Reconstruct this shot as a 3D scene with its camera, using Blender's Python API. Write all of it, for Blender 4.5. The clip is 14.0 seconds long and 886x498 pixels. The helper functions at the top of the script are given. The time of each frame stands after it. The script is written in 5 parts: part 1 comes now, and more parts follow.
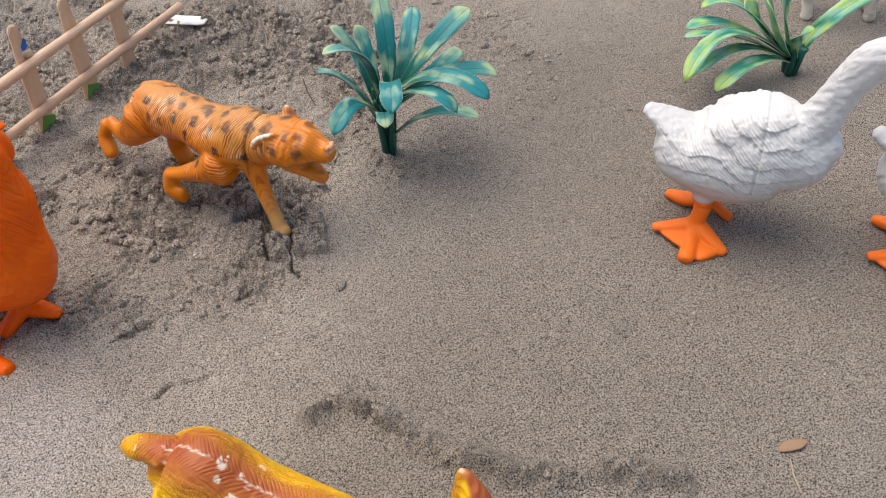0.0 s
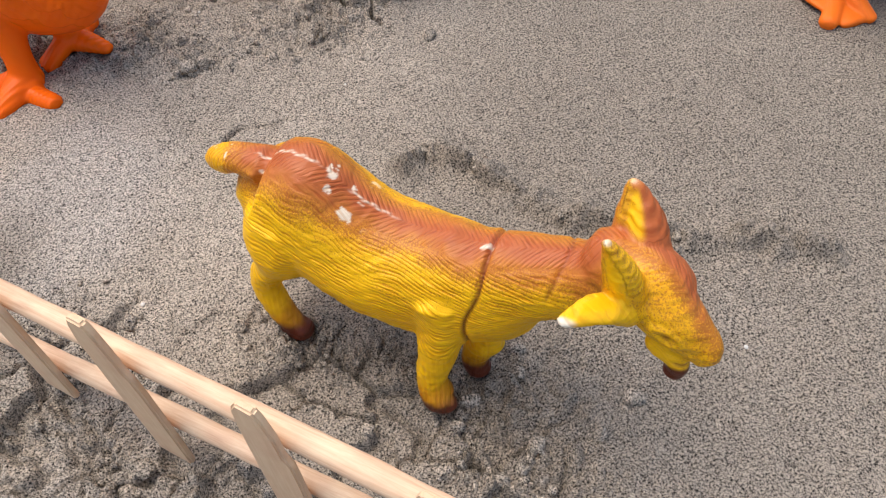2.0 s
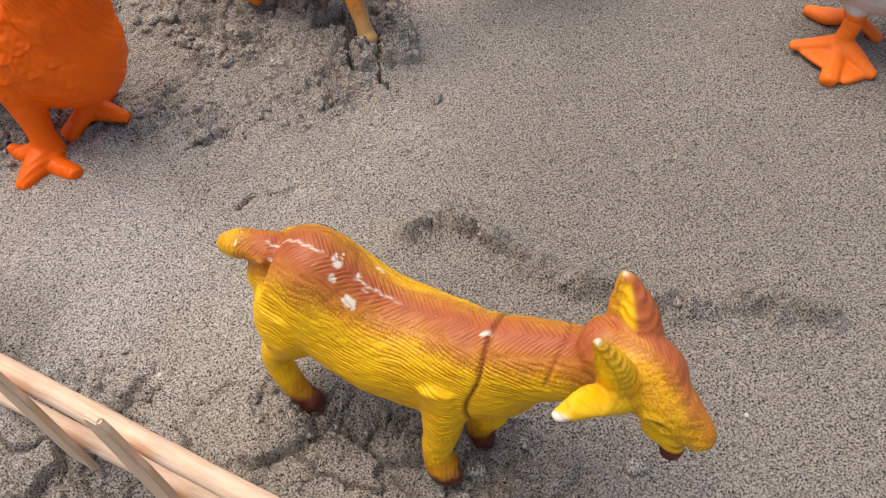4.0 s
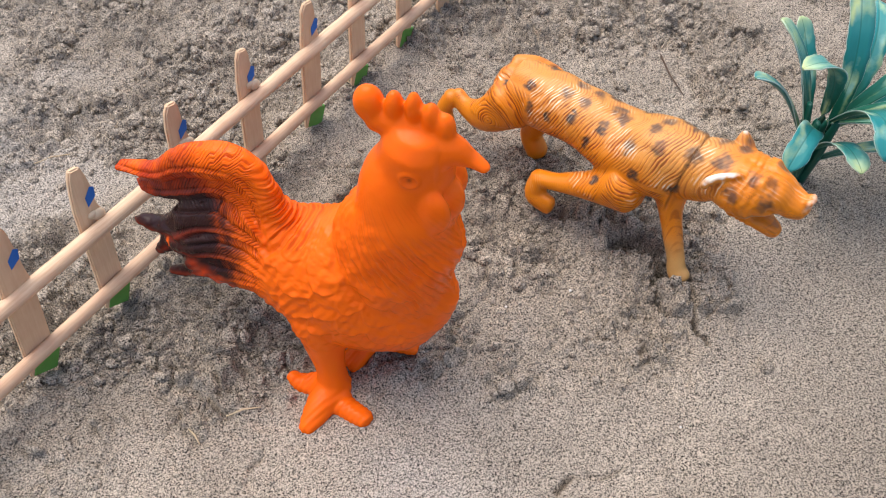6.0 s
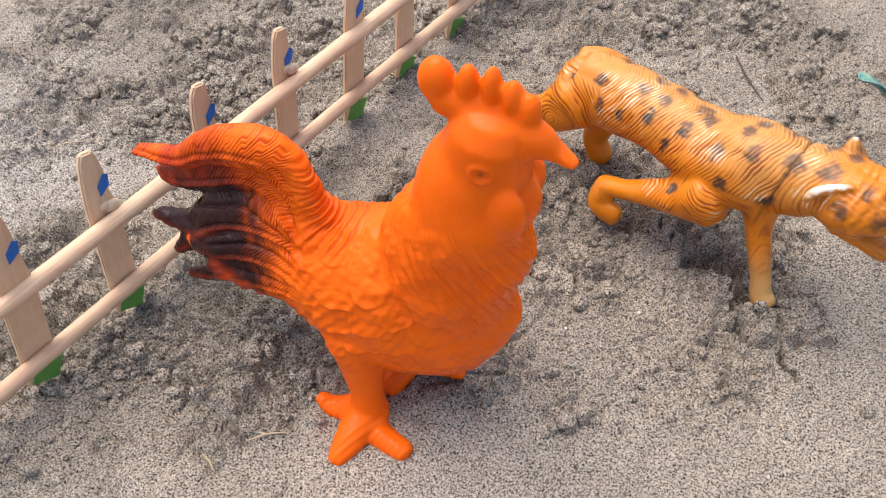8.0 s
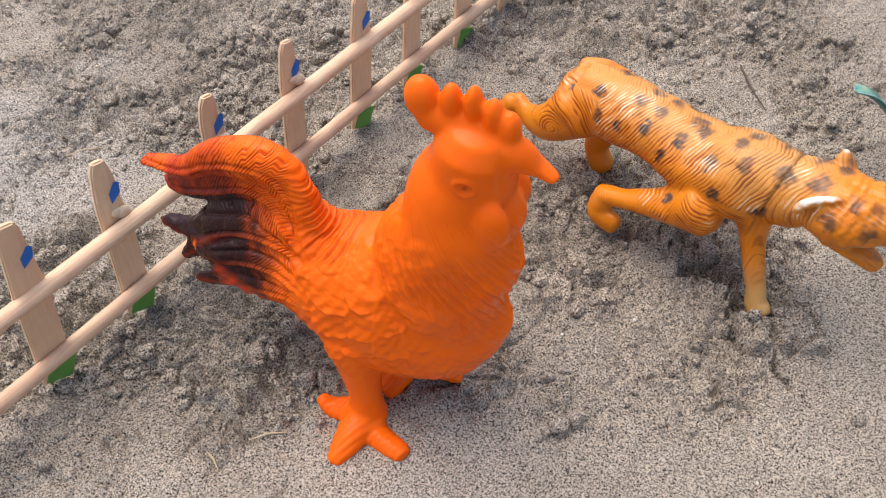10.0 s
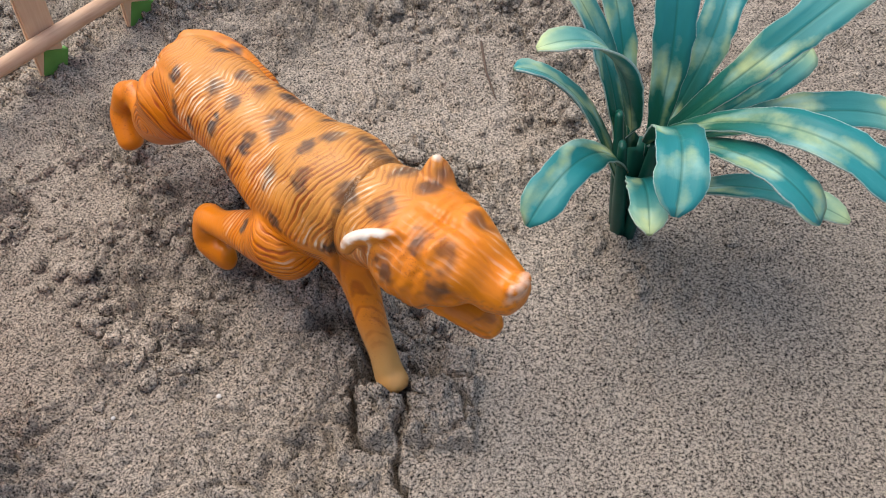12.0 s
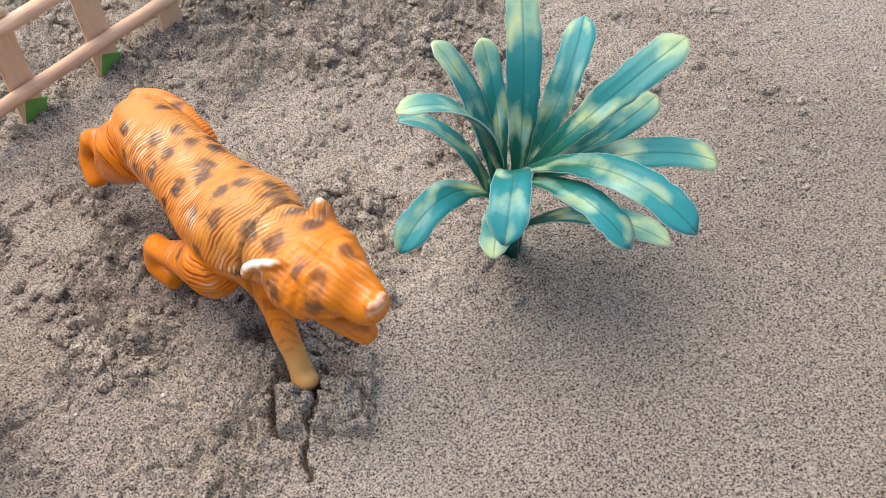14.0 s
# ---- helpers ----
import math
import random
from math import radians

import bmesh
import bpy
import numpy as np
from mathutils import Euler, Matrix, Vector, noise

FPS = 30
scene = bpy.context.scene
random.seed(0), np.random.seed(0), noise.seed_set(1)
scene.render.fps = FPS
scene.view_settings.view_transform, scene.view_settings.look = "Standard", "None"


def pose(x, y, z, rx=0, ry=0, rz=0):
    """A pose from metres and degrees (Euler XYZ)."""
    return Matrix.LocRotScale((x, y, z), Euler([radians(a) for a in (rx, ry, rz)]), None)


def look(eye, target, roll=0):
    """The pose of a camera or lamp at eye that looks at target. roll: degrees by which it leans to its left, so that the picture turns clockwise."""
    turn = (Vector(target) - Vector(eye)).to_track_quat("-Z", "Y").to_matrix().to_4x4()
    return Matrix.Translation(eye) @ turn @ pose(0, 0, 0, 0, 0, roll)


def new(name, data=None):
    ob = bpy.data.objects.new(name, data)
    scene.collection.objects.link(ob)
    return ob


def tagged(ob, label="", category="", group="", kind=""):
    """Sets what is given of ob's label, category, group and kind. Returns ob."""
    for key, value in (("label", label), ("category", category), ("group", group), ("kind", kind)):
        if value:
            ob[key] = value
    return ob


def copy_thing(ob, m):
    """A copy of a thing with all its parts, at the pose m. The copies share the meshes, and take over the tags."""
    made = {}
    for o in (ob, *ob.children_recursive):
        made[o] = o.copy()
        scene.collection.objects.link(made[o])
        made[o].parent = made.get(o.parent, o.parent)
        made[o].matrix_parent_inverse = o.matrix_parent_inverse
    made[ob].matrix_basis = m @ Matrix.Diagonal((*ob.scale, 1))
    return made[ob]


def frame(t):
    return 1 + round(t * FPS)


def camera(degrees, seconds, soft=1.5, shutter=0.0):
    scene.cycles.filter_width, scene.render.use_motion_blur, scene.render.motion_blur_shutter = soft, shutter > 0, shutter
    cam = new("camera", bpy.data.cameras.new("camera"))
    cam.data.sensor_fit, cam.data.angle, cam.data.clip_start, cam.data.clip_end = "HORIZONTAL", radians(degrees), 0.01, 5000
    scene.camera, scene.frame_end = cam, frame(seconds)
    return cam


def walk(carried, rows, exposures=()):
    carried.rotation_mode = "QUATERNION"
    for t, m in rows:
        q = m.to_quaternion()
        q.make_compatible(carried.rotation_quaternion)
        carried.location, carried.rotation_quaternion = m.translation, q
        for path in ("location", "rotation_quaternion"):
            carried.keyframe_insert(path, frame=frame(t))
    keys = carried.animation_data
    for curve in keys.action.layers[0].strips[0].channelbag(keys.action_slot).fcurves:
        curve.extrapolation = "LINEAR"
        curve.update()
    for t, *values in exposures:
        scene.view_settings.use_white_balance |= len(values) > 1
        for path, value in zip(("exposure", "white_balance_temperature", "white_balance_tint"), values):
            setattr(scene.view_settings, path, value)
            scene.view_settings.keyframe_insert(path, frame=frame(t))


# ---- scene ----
cam = camera(56.0, 14.0, soft=1.0)
PATH = [
    (0, (0.03109, -0.12051, 0.25614), (0.05474, 0.08772, 0.04148), -4.82),
    (0.3, (0.00573, -0.1227, 0.23275), (0.02327, 0.07818, 0.01063), -4.66),
    (0.5, (-0.00813, -0.12394, 0.22901), (0.01068, 0.07055, 0.00138), -3.52),
    (1, (-0.01035, -0.13289, 0.20737), (0.00427, 0.04637, -0.03274), -3.43),
    (1.5, (-0.00943, -0.13203, 0.20539), (0.00544, 0.04197, -0.03854), -2.92),
    (2, (-0.00618, -0.12055, 0.20301), (0.00932, 0.05133, -0.04239), -2.73),
    (2.5, (0.00302, -0.1187, 0.21647), (0.01421, 0.05535, -0.02763), -3.57),
    (2.7, (-0.00449, -0.1186, 0.21692), (0.005, 0.05693, -0.02619), -3.77),
    (4.8, (0.00276, -0.10092, 0.22151), (0.01065, 0.07569, -0.02086), -6.26),
    (5, (0.00064, -0.09646, 0.22345), (0.00775, 0.07881, -0.01993), -6.34),
    (5.5, (-0.03555, -0.06294, 0.23907), (-0.02586, 0.11041, -0.00559), -4.06),
    (5.8, (-0.06964, -0.03317, 0.24481), (-0.06697, 0.14478, 0.0033), -1.47),
    (6, (-0.08884, -0.01613, 0.24426), (-0.09132, 0.16493, 0.00508), -2.24),
    (6.5, (-0.10716, 0.00686, 0.22121), (-0.11529, 0.19089, -0.01557), -2.93),
    (7, (-0.10428, 0.01006, 0.21544), (-0.11335, 0.19485, -0.02072), -2.29),
    (7.5, (-0.10189, 0.00768, 0.2101), (-0.10967, 0.19188, -0.02657), -1.48),
    (7.7, (-0.10004, 0.00578, 0.21322), (-0.10804, 0.19031, -0.02318), -1.47),
    (9.8, (-0.10032, -0.00351, 0.22501), (-0.11917, 0.18115, -0.01067), -3.60),
    (10, (-0.09174, 0.00083, 0.22389), (-0.10999, 0.18534, -0.01195), -3.42),
    (10.1, (-0.07646, 0.00512, 0.22907), (-0.09651, 0.18922, -0.00695), -3.97),
    (10.5, (-0.0248, 0.02332, 0.22912), (-0.04308, 0.21022, -0.00484), -4.39),
    (11, (0.02135, 0.05243, 0.18128), (0.00114, 0.2401, -0.05189), -4.59),
    (11.5, (0.02581, 0.06694, 0.16789), (0.00134, 0.252, -0.06696), -5.97),
    (12, (0.02014, 0.06327, 0.16466), (-0.00812, 0.24663, -0.0711), -6.38),
    (12.5, (0.02303, 0.05893, 0.17021), (-0.00924, 0.24173, -0.06547), -7.17),
    (13, (0.02351, 0.05196, 0.16568), (-0.01142, 0.23491, -0.06949), -7.62),
    (13.5, (0.03139, 0.04796, 0.17312), (-0.00416, 0.23157, -0.06146), -7.93),
    (14, (0.0532, 0.04557, 0.1941), (0.01995, 0.23009, -0.04009), -8.43),
]
walk(cam, [(t, look(eye, target, roll)) for t, eye, target, roll in PATH],
     [(0.0, 0.52), (1.5, 0.70), (2.5, 0.68), (5.0, 0.52), (5.5, 0.50), (6.0, 0.82), (6.5, 1.1), (7.7, 0.96), (10.0, 0.82), (10.5, 0.92), (11.0, 0.68), (11.5, 0.46), (12.0, 0.62), (13.0, 0.86), (13.5, 0.92), (14.0, 0.88)])

# ---- daylight under a bright overcast sky ----
world = bpy.data.worlds.new("overcast_sky")
scene.world = world
world.use_nodes = True
wn = world.node_tree.nodes
sky = wn.new("ShaderNodeTexSky")
sky.sky_type, sky.sun_disc = "NISHITA", False
sky.sun_elevation, sky.sun_rotation = radians(70), radians(-46)
sky.dust_density = 3.0
wn["Background"].inputs[1].default_value = 0.15
world.node_tree.links.new(sky.outputs[0], wn["Background"].inputs[0])
sun_data = bpy.data.lights.new("sun", "SUN")
sun_data.energy, sun_data.angle, sun_data.color = 1.65, radians(62), (1.0, 0.945, 0.87)
sun = new("sun", sun_data)
sun.matrix_world = look((-0.42, 0.40, 1.6), (0, 0, 0))


# ---- materials ----
class Nodes:
    """A material and short ways to its nodes."""

    def __init__(self, name, rough=0.6, metal=0.0, specular=0.5):
        self.mat = bpy.data.materials.new(name)
        self.mat.use_nodes = True
        self.tree = self.mat.node_tree
        self.bsdf = self.tree.nodes["Principled BSDF"]
        self.put(rough, "Roughness")
        self.put(metal, "Metallic")
        self.put(specular, "Specular IOR Level")

    def put(self, value, socket):
        self.bsdf.inputs[socket].default_value = value

    def node(self, kind, **sockets):
        n = self.tree.nodes.new(kind)
        for key, value in sockets.items():
            n.inputs[key.replace("_", " ")].default_value = value
        return n

    def join(self, a, b):
        self.tree.links.new(a, b)

    def coords(self, which="Object", scale=(1, 1, 1), turn=(0, 0, 0)):
        c, m = self.node("ShaderNodeTexCoord"), self.node("ShaderNodeMapping")
        m.inputs["Scale"].default_value, m.inputs["Rotation"].default_value = scale, turn
        self.join(c.outputs[which], m.inputs[0])
        return m.outputs[0]

    def noise(self, at, scale, detail=4.0, rough=0.55, distortion=0.0):
        n = self.node("ShaderNodeTexNoise", Scale=scale, Detail=detail, Roughness=rough, Distortion=distortion)
        self.join(at, n.inputs["Vector"])
        return n.outputs["Fac"]

    def ramp(self, fac, *stops):
        r = self.node("ShaderNodeValToRGB")
        e = r.color_ramp.elements
        while len(e) < len(stops):
            e.new(0.5)
        for el, (where, colour) in zip(e, stops):
            el.position, el.color = where, (*colour, 1)
        self.join(fac, r.inputs[0])
        return r.outputs[0]

    def mix(self, fac, a, b, way="MIX"):
        m = self.node("ShaderNodeMix")
        m.data_type, m.blend_type = "RGBA", way
        for value, socket in ((fac, m.inputs[0]), (a, m.inputs[6]), (b, m.inputs[7])):
            if isinstance(value, bpy.types.NodeSocket):
                self.join(value, socket)
            elif isinstance(value, tuple):
                socket.default_value = (*value, 1)
            else:
                socket.default_value = value
        return m.outputs[2]

    def math(self, how, a, b=0.0):
        m = self.node("ShaderNodeMath")
        m.operation = how
        for value, socket in ((a, m.inputs[0]), (b, m.inputs[1])):
            if isinstance(value, bpy.types.NodeSocket):
                self.join(value, socket)
            else:
                socket.default_value = value
        return m.outputs[0]

    def bump(self, height, strength, distance, below=None):
        b = self.node("ShaderNodeBump", Strength=strength, Distance=distance)
        self.join(height, b.inputs["Height"])
        if below:
            self.join(below, b.inputs["Normal"])
        self.join(b.outputs[0], self.bsdf.inputs["Normal"])
        return b.outputs[0]

    def colour(self, socket):
        self.join(socket, self.bsdf.inputs["Base Color"])


def sand_material(name="damp_sand", shade=1.0):
    m = Nodes(name, rough=0.95, specular=0.12)
    at = m.coords()
    fine, grain, clump = m.noise(at, 1700, 2, 0.75), m.noise(at, 820, 3, 0.65), m.noise(at, 330, 4, 0.62)
    patch, stain = m.noise(at, 8, 5, 0.6), m.noise(at, 46, 4, 0.6)
    base = m.ramp(patch, (0.30, (0.258 * shade, 0.217 * shade, 0.172 * shade)), (0.52, (0.318 * shade, 0.269 * shade, 0.215 * shade)),
                  (0.72, (0.370 * shade, 0.318 * shade, 0.260 * shade)))
    base = m.mix(0.40, base, m.ramp(stain, (0.3, (0.38, 0.38, 0.38)), (0.7, (0.62, 0.62, 0.62))), "OVERLAY")
    dry = m.node("ShaderNodeAttribute")
    dry.attribute_name = "dry"
    base = m.mix(m.math("MULTIPLY", dry.outputs["Fac"], 0.35), base, (0.33, 0.305, 0.28))
    # darker colour for wet patches and for shadow among crumbs
    damp_shade = m.node("ShaderNodeAttribute")
    damp_shade.attribute_name = "damp_shade"
    base = m.mix(m.math("MULTIPLY", damp_shade.outputs["Fac"], 0.7), base, (0.180, 0.151, 0.120))
    speck = m.ramp(fine, (0.33, (0.0, 0.0, 0.0)), (0.44, (0.40, 0.40, 0.40)), (0.52, (0.66, 0.66, 0.66)), (0.62, (1.0, 0.99, 0.97)))
    m.colour(m.mix(1.0, base, speck, "OVERLAY"))
    churn = m.node("ShaderNodeAttribute")
    churn.attribute_name = "churn"
    first = m.bump(m.math("MULTIPLY", clump, churn.outputs["Fac"]), 1.0, 0.0022)
    second = m.bump(grain, 0.85, 0.0011, first)
    m.bump(fine, 0.9, 0.00085, second)
    return m.mat


def toy_material(name, shine, rough, groove, depth, dark, coat=0.0, chips=0.0, spray=(0.30, 0.060, 0.016), wander=0.5):
    """Painted soft plastic. The mesh brings its paint, the depth of its moulded strokes ("relief") and their course ("grain": strokes counted across, length along)."""
    m = Nodes(name, rough=rough, specular=shine)
    paint, relief, grain = (m.node("ShaderNodeAttribute") for _ in range(3))
    paint.attribute_name, relief.attribute_name, grain.attribute_name = "paint", "relief", "grain"
    at = m.coords()
    tone = m.noise(at, 160, 4, 0.6)
    colour = m.mix(0.22, paint.outputs["Color"], m.ramp(tone, (0.3, (0.38, 0.38, 0.38)), (0.7, (0.62, 0.62, 0.62))), "OVERLAY")
    dots = m.math("ADD", m.noise(at, 2000, 3, 0.7), m.math("MULTIPLY", paint.outputs["Alpha"], 0.38))
    colour = m.mix(m.ramp(dots, (0.68, (0, 0, 0)), (0.84, (0.6, 0.6, 0.6))), colour, spray)
    course = m.node("ShaderNodeSeparateXYZ")
    m.join(grain.outputs["Vector"], course.inputs[0])
    sway = m.math("ADD", m.math("MULTIPLY", m.noise(at, 150, 2, 0.5), 5.0 * wander), m.math("MULTIPLY", m.noise(at, 420, 2, 0.5), 2.2 * wander))
    wave = m.math("SINE", m.math("MULTIPLY", m.math("ADD", course.outputs[0], sway), 2 * math.pi))
    place = m.node("ShaderNodeCombineXYZ")
    m.join(m.math("ADD", m.math("MULTIPLY", course.outputs[0], 0.62), sway), place.inputs[0])
    m.join(course.outputs[1], place.inputs[1])
    hair = m.noise(place.outputs[0], 1.0, 2, 0.5)
    both = m.math("ADD", m.math("MULTIPLY", wave, 0.17), hair)
    strand = m.ramp(both, (0.30, (0, 0, 0)), (0.56, (1, 1, 1)))
    uneven = m.ramp(m.noise(at, 90, 2, 0.5), (0.30, (0.35, 0.35, 0.35)), (0.55, (1, 1, 1)))
    depth_of = m.math("MULTIPLY", uneven, relief.outputs["Fac"])
    if chips:
        bare = m.ramp(m.noise(at, 70, 3, 0.6), (0.53, (0, 0, 0)), (0.66, (1, 1, 1)))
        worn = m.math("MULTIPLY", m.ramp(both, (0.58, (0, 0, 0)), (0.72, (1, 1, 1))), bare)
        colour = m.mix(m.math("MULTIPLY", m.math("MULTIPLY", worn, chips), m.math("MINIMUM", m.math("MULTIPLY", relief.outputs["Fac"], 2.0), 1.0)), colour, (0.80, 0.72, 0.56))
    # grooves coloured darker: pooled paint, and on the plain orange rooster painted-in shade
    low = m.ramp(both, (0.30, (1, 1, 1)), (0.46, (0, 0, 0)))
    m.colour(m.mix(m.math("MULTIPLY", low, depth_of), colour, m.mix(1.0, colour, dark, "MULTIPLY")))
    first = m.bump(m.math("MULTIPLY", strand, depth_of), groove, depth)
    m.bump(m.noise(at, 480, 3, 0.6), 0.22, 0.0005, first)
    m.put(coat, "Coat Weight")
    m.put(0.25, "Coat Roughness")
    return m.mat


def wood_material(name, light, dark, along="X"):
    m = Nodes(name, rough=0.62, specular=0.3)
    scale = {"X": (60, 900, 900), "Z": (900, 900, 60)}[along]
    at = m.coords(scale=scale)
    grain = m.noise(at, 1.0, 5, 0.65, 0.4)
    blotch = m.noise(m.coords(), 130, 3, 0.5)
    base = m.ramp(grain, (0.25, dark), (0.6, light))
    ran = m.node("ShaderNodeObjectInfo")
    base = m.mix(m.math("MULTIPLY", ran.outputs["Random"], 0.35), base, dark)
    m.colour(m.mix(0.3, base, m.ramp(blotch, (0.3, (0.36, 0.34, 0.32)), (0.7, (0.62, 0.62, 0.62))), "OVERLAY"))
    m.bump(grain, 0.25, 0.0003)
    return m.mat


def leaf_material(name, teal, deep, cream, share):
    """Soft plastic leaf: green at the foot, teal further out, with airbrushed cream patches and pale ragged edges."""
    m = Nodes(name, rough=0.42, specular=0.25)
    uv = m.node("ShaderNodeTexCoord")
    sep = m.node("ShaderNodeSeparateXYZ")
    m.join(uv.outputs["UV"], sep.inputs[0])
    u, v = sep.outputs[0], sep.outputs[1]
    ran = m.node("ShaderNodeObjectInfo").outputs["Random"]
    place = m.node("ShaderNodeCombineXYZ")
    m.join(m.math("ADD", m.math("MULTIPLY", u, 2.6), m.math("MULTIPLY", ran, 37.0)), place.inputs[0])
    m.join(m.math("ADD", m.math("MULTIPLY", v, 1.1), m.math("MULTIPLY", ran, 11.0)), place.inputs[1])
    patch, cool = m.noise(place.outputs[0], 1.5, 1, 0.4), m.noise(place.outputs[0], 2.3, 2, 0.5)
    green = m.ramp(m.math("ADD", u, m.math("MULTIPLY", cool, 0.35)), (0.38, deep), (0.80, teal), (1.15, tuple(c * 1.15 + 0.015 for c in teal)))
    pale = m.ramp(cool, (0.42, cream), (0.62, (0.32, 0.52, 0.42)))
    colour = m.mix(m.ramp(m.math("ADD", patch, m.math("MULTIPLY", m.math("SUBTRACT", m.noise(m.coords(), 420, 3, 0.6), 0.5), 0.16)), (share - 0.06, (0, 0, 0)), (share + 0.20, (0.9, 0.9, 0.9))), green, pale)
    tip = m.math("MULTIPLY", m.math("POWER", u, 9.0), m.ramp(ran, (0.25, (0, 0, 0)), (0.4, (0.85, 0.85, 0.85))))
    colour = m.mix(tip, colour, cream)
    away = m.math("ABSOLUTE", m.math("SUBTRACT", v, 0.5))
    edge = m.math("ADD", away, m.math("MULTIPLY", m.noise(m.coords("UV", scale=(70, 6, 1)), 1.0, 2, 0.6), 0.05))
    colour = m.mix(m.ramp(edge, (0.500, (0, 0, 0)), (0.535, (0.75, 0.75, 0.75))), colour, (0.60, 0.68, 0.60))
    colour = m.mix(m.ramp(away, (0.012, (0.45, 0.45, 0.45)), (0.035, (0, 0, 0))), colour, deep)
    m.colour(colour)
    first = m.bump(m.ramp(away, (0.0, (0, 0, 0)), (0.06, (1, 1, 1))), 0.35, 0.0004)
    m.bump(m.noise(m.coords("UV", scale=(4, 60, 1)), 1.0, 3, 0.6), 0.14, 0.0005, first)
    m.put(0.06, "Subsurface Weight")
    m.bsdf.inputs["Subsurface Radius"].default_value = (0.002, 0.003, 0.002)
    return m.mat


def plain_material(name, colour, rough=0.6, vary=0.25, scale=200):
    m = Nodes(name, rough=rough, specular=0.35)
    n = m.noise(m.coords(), scale, 4, 0.6)
    m.colour(m.mix(vary, colour, m.ramp(n, (0.3, (0.3, 0.3, 0.3)), (0.7, (0.7, 0.7, 0.7))), "OVERLAY"))
    m.bump(n, 0.2, 0.0003)
    return m.mat


SAND = sand_material(shade=0.965)
CLOD = sand_material("dry_sand_crumbs", 1.04)
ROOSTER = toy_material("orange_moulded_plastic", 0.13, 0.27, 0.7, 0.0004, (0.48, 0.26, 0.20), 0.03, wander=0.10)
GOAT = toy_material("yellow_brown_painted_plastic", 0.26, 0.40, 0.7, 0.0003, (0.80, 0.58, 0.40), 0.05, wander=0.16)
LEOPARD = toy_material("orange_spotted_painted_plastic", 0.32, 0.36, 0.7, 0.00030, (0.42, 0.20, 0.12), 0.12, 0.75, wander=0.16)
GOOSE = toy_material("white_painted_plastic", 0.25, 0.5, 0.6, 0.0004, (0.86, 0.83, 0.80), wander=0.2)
PICKET_WOOD = wood_material("pale_stick_wood", (0.73, 0.51, 0.32), (0.64, 0.41, 0.24), "Z")
RAIL_WOOD = wood_material("peeled_bamboo", (0.74, 0.52, 0.34), (0.56, 0.33, 0.20), "X")
BLUE = plain_material("blue_marker", (0.02, 0.13, 0.45))
GREEN = plain_material("green_paint", (0.13, 0.32, 0.06))
LEAF = leaf_material("teal_leaf_plastic", (0.012, 0.180, 0.178), (0.008, 0.095, 0.058), (0.56, 0.62, 0.27), 0.56)
LEAF_LIGHT = leaf_material("green_leaf_plastic", (0.02, 0.24, 0.17), (0.01, 0.14, 0.06), (0.45, 0.58, 0.10), 0.44)
STEM = plain_material("dark_green_plastic", (0.006, 0.075, 0.05), 0.4)
PALE = plain_material("chalk_white_wood", (0.72, 0.68, 0.60), 0.7)
DRY = plain_material("dry_brown_leaf", (0.31, 0.19, 0.11), 0.8)
GLUE = plain_material("dried_glue", (0.60, 0.44, 0.29), 0.35)


# ---- building helpers ----
def part(name, bm, material, parent=None, label="", smooth=True):
    me = bpy.data.meshes.new(name)
    bm.to_mesh(me)
    bm.free()
    me.materials.append(material)
    if smooth:
        me.shade_smooth()
    ob = new(name, me)
    ob.parent = parent
    return tagged(ob, label) if label else ob


def loft(bm, rows, seg=26, close=0.7):
    """A closed tube through rows of (along, aside, up, half width, half height)."""
    rows = [tuple(r) if len(r) == 5 else (*r, r[3]) for r in rows]
    pts = [Vector(r[:3]) for r in rows]
    rings = []
    for i, (p, row) in enumerate(zip(pts, rows)):
        t = (pts[min(i + 1, len(pts) - 1)] - pts[max(i - 1, 0)]).normalized()
        side = Vector((0, 0, 1)).cross(t)
        if side.length < 0.25:
            side = Vector((0, 1, 0)) - t * t.y
        side.normalize()
        if i and side.dot(last) < 0:
            side = -side
        last = side.copy()
        up = t.cross(side)
        ring = []
        for k in range(seg):
            a = 2 * math.pi * k / seg
            ring.append(bm.verts.new(p + side * (math.cos(a) * row[3]) + up * (math.sin(a) * row[4])))
        rings.append((ring, p, t, min(row[3], row[4])))
    for (a, *_), (b, *_) in zip(rings, rings[1:]):
        for k in range(seg):
            bm.faces.new((a[k], a[(k + 1) % seg], b[(k + 1) % seg], b[k]))
    for (ring, p, t, r), sign in ((rings[0], -1), (rings[-1], 1)):
        half = [bm.verts.new(p + (v.co - p) * 0.72 + t * (sign * r * close * 0.7)) for v in ring]
        tip = bm.verts.new(p + t * (sign * r * close))
        for k in range(seg):
            j = (k + 1) % seg
            one, two = (ring[k], ring[j], half[j], half[k]), (half[k], half[j], tip)
            bm.faces.new(one if sign > 0 else one[::-1])
            bm.faces.new(two if sign > 0 else two[::-1])


def blob(bm, x, y, z, rx, ry=None, rz=None):
    m = Matrix.LocRotScale((x, y, z), None, (rx, ry or rx, rz or rx))
    bmesh.ops.create_uvsphere(bm, u_segments=14, v_segments=9, radius=1.0, matrix=m)


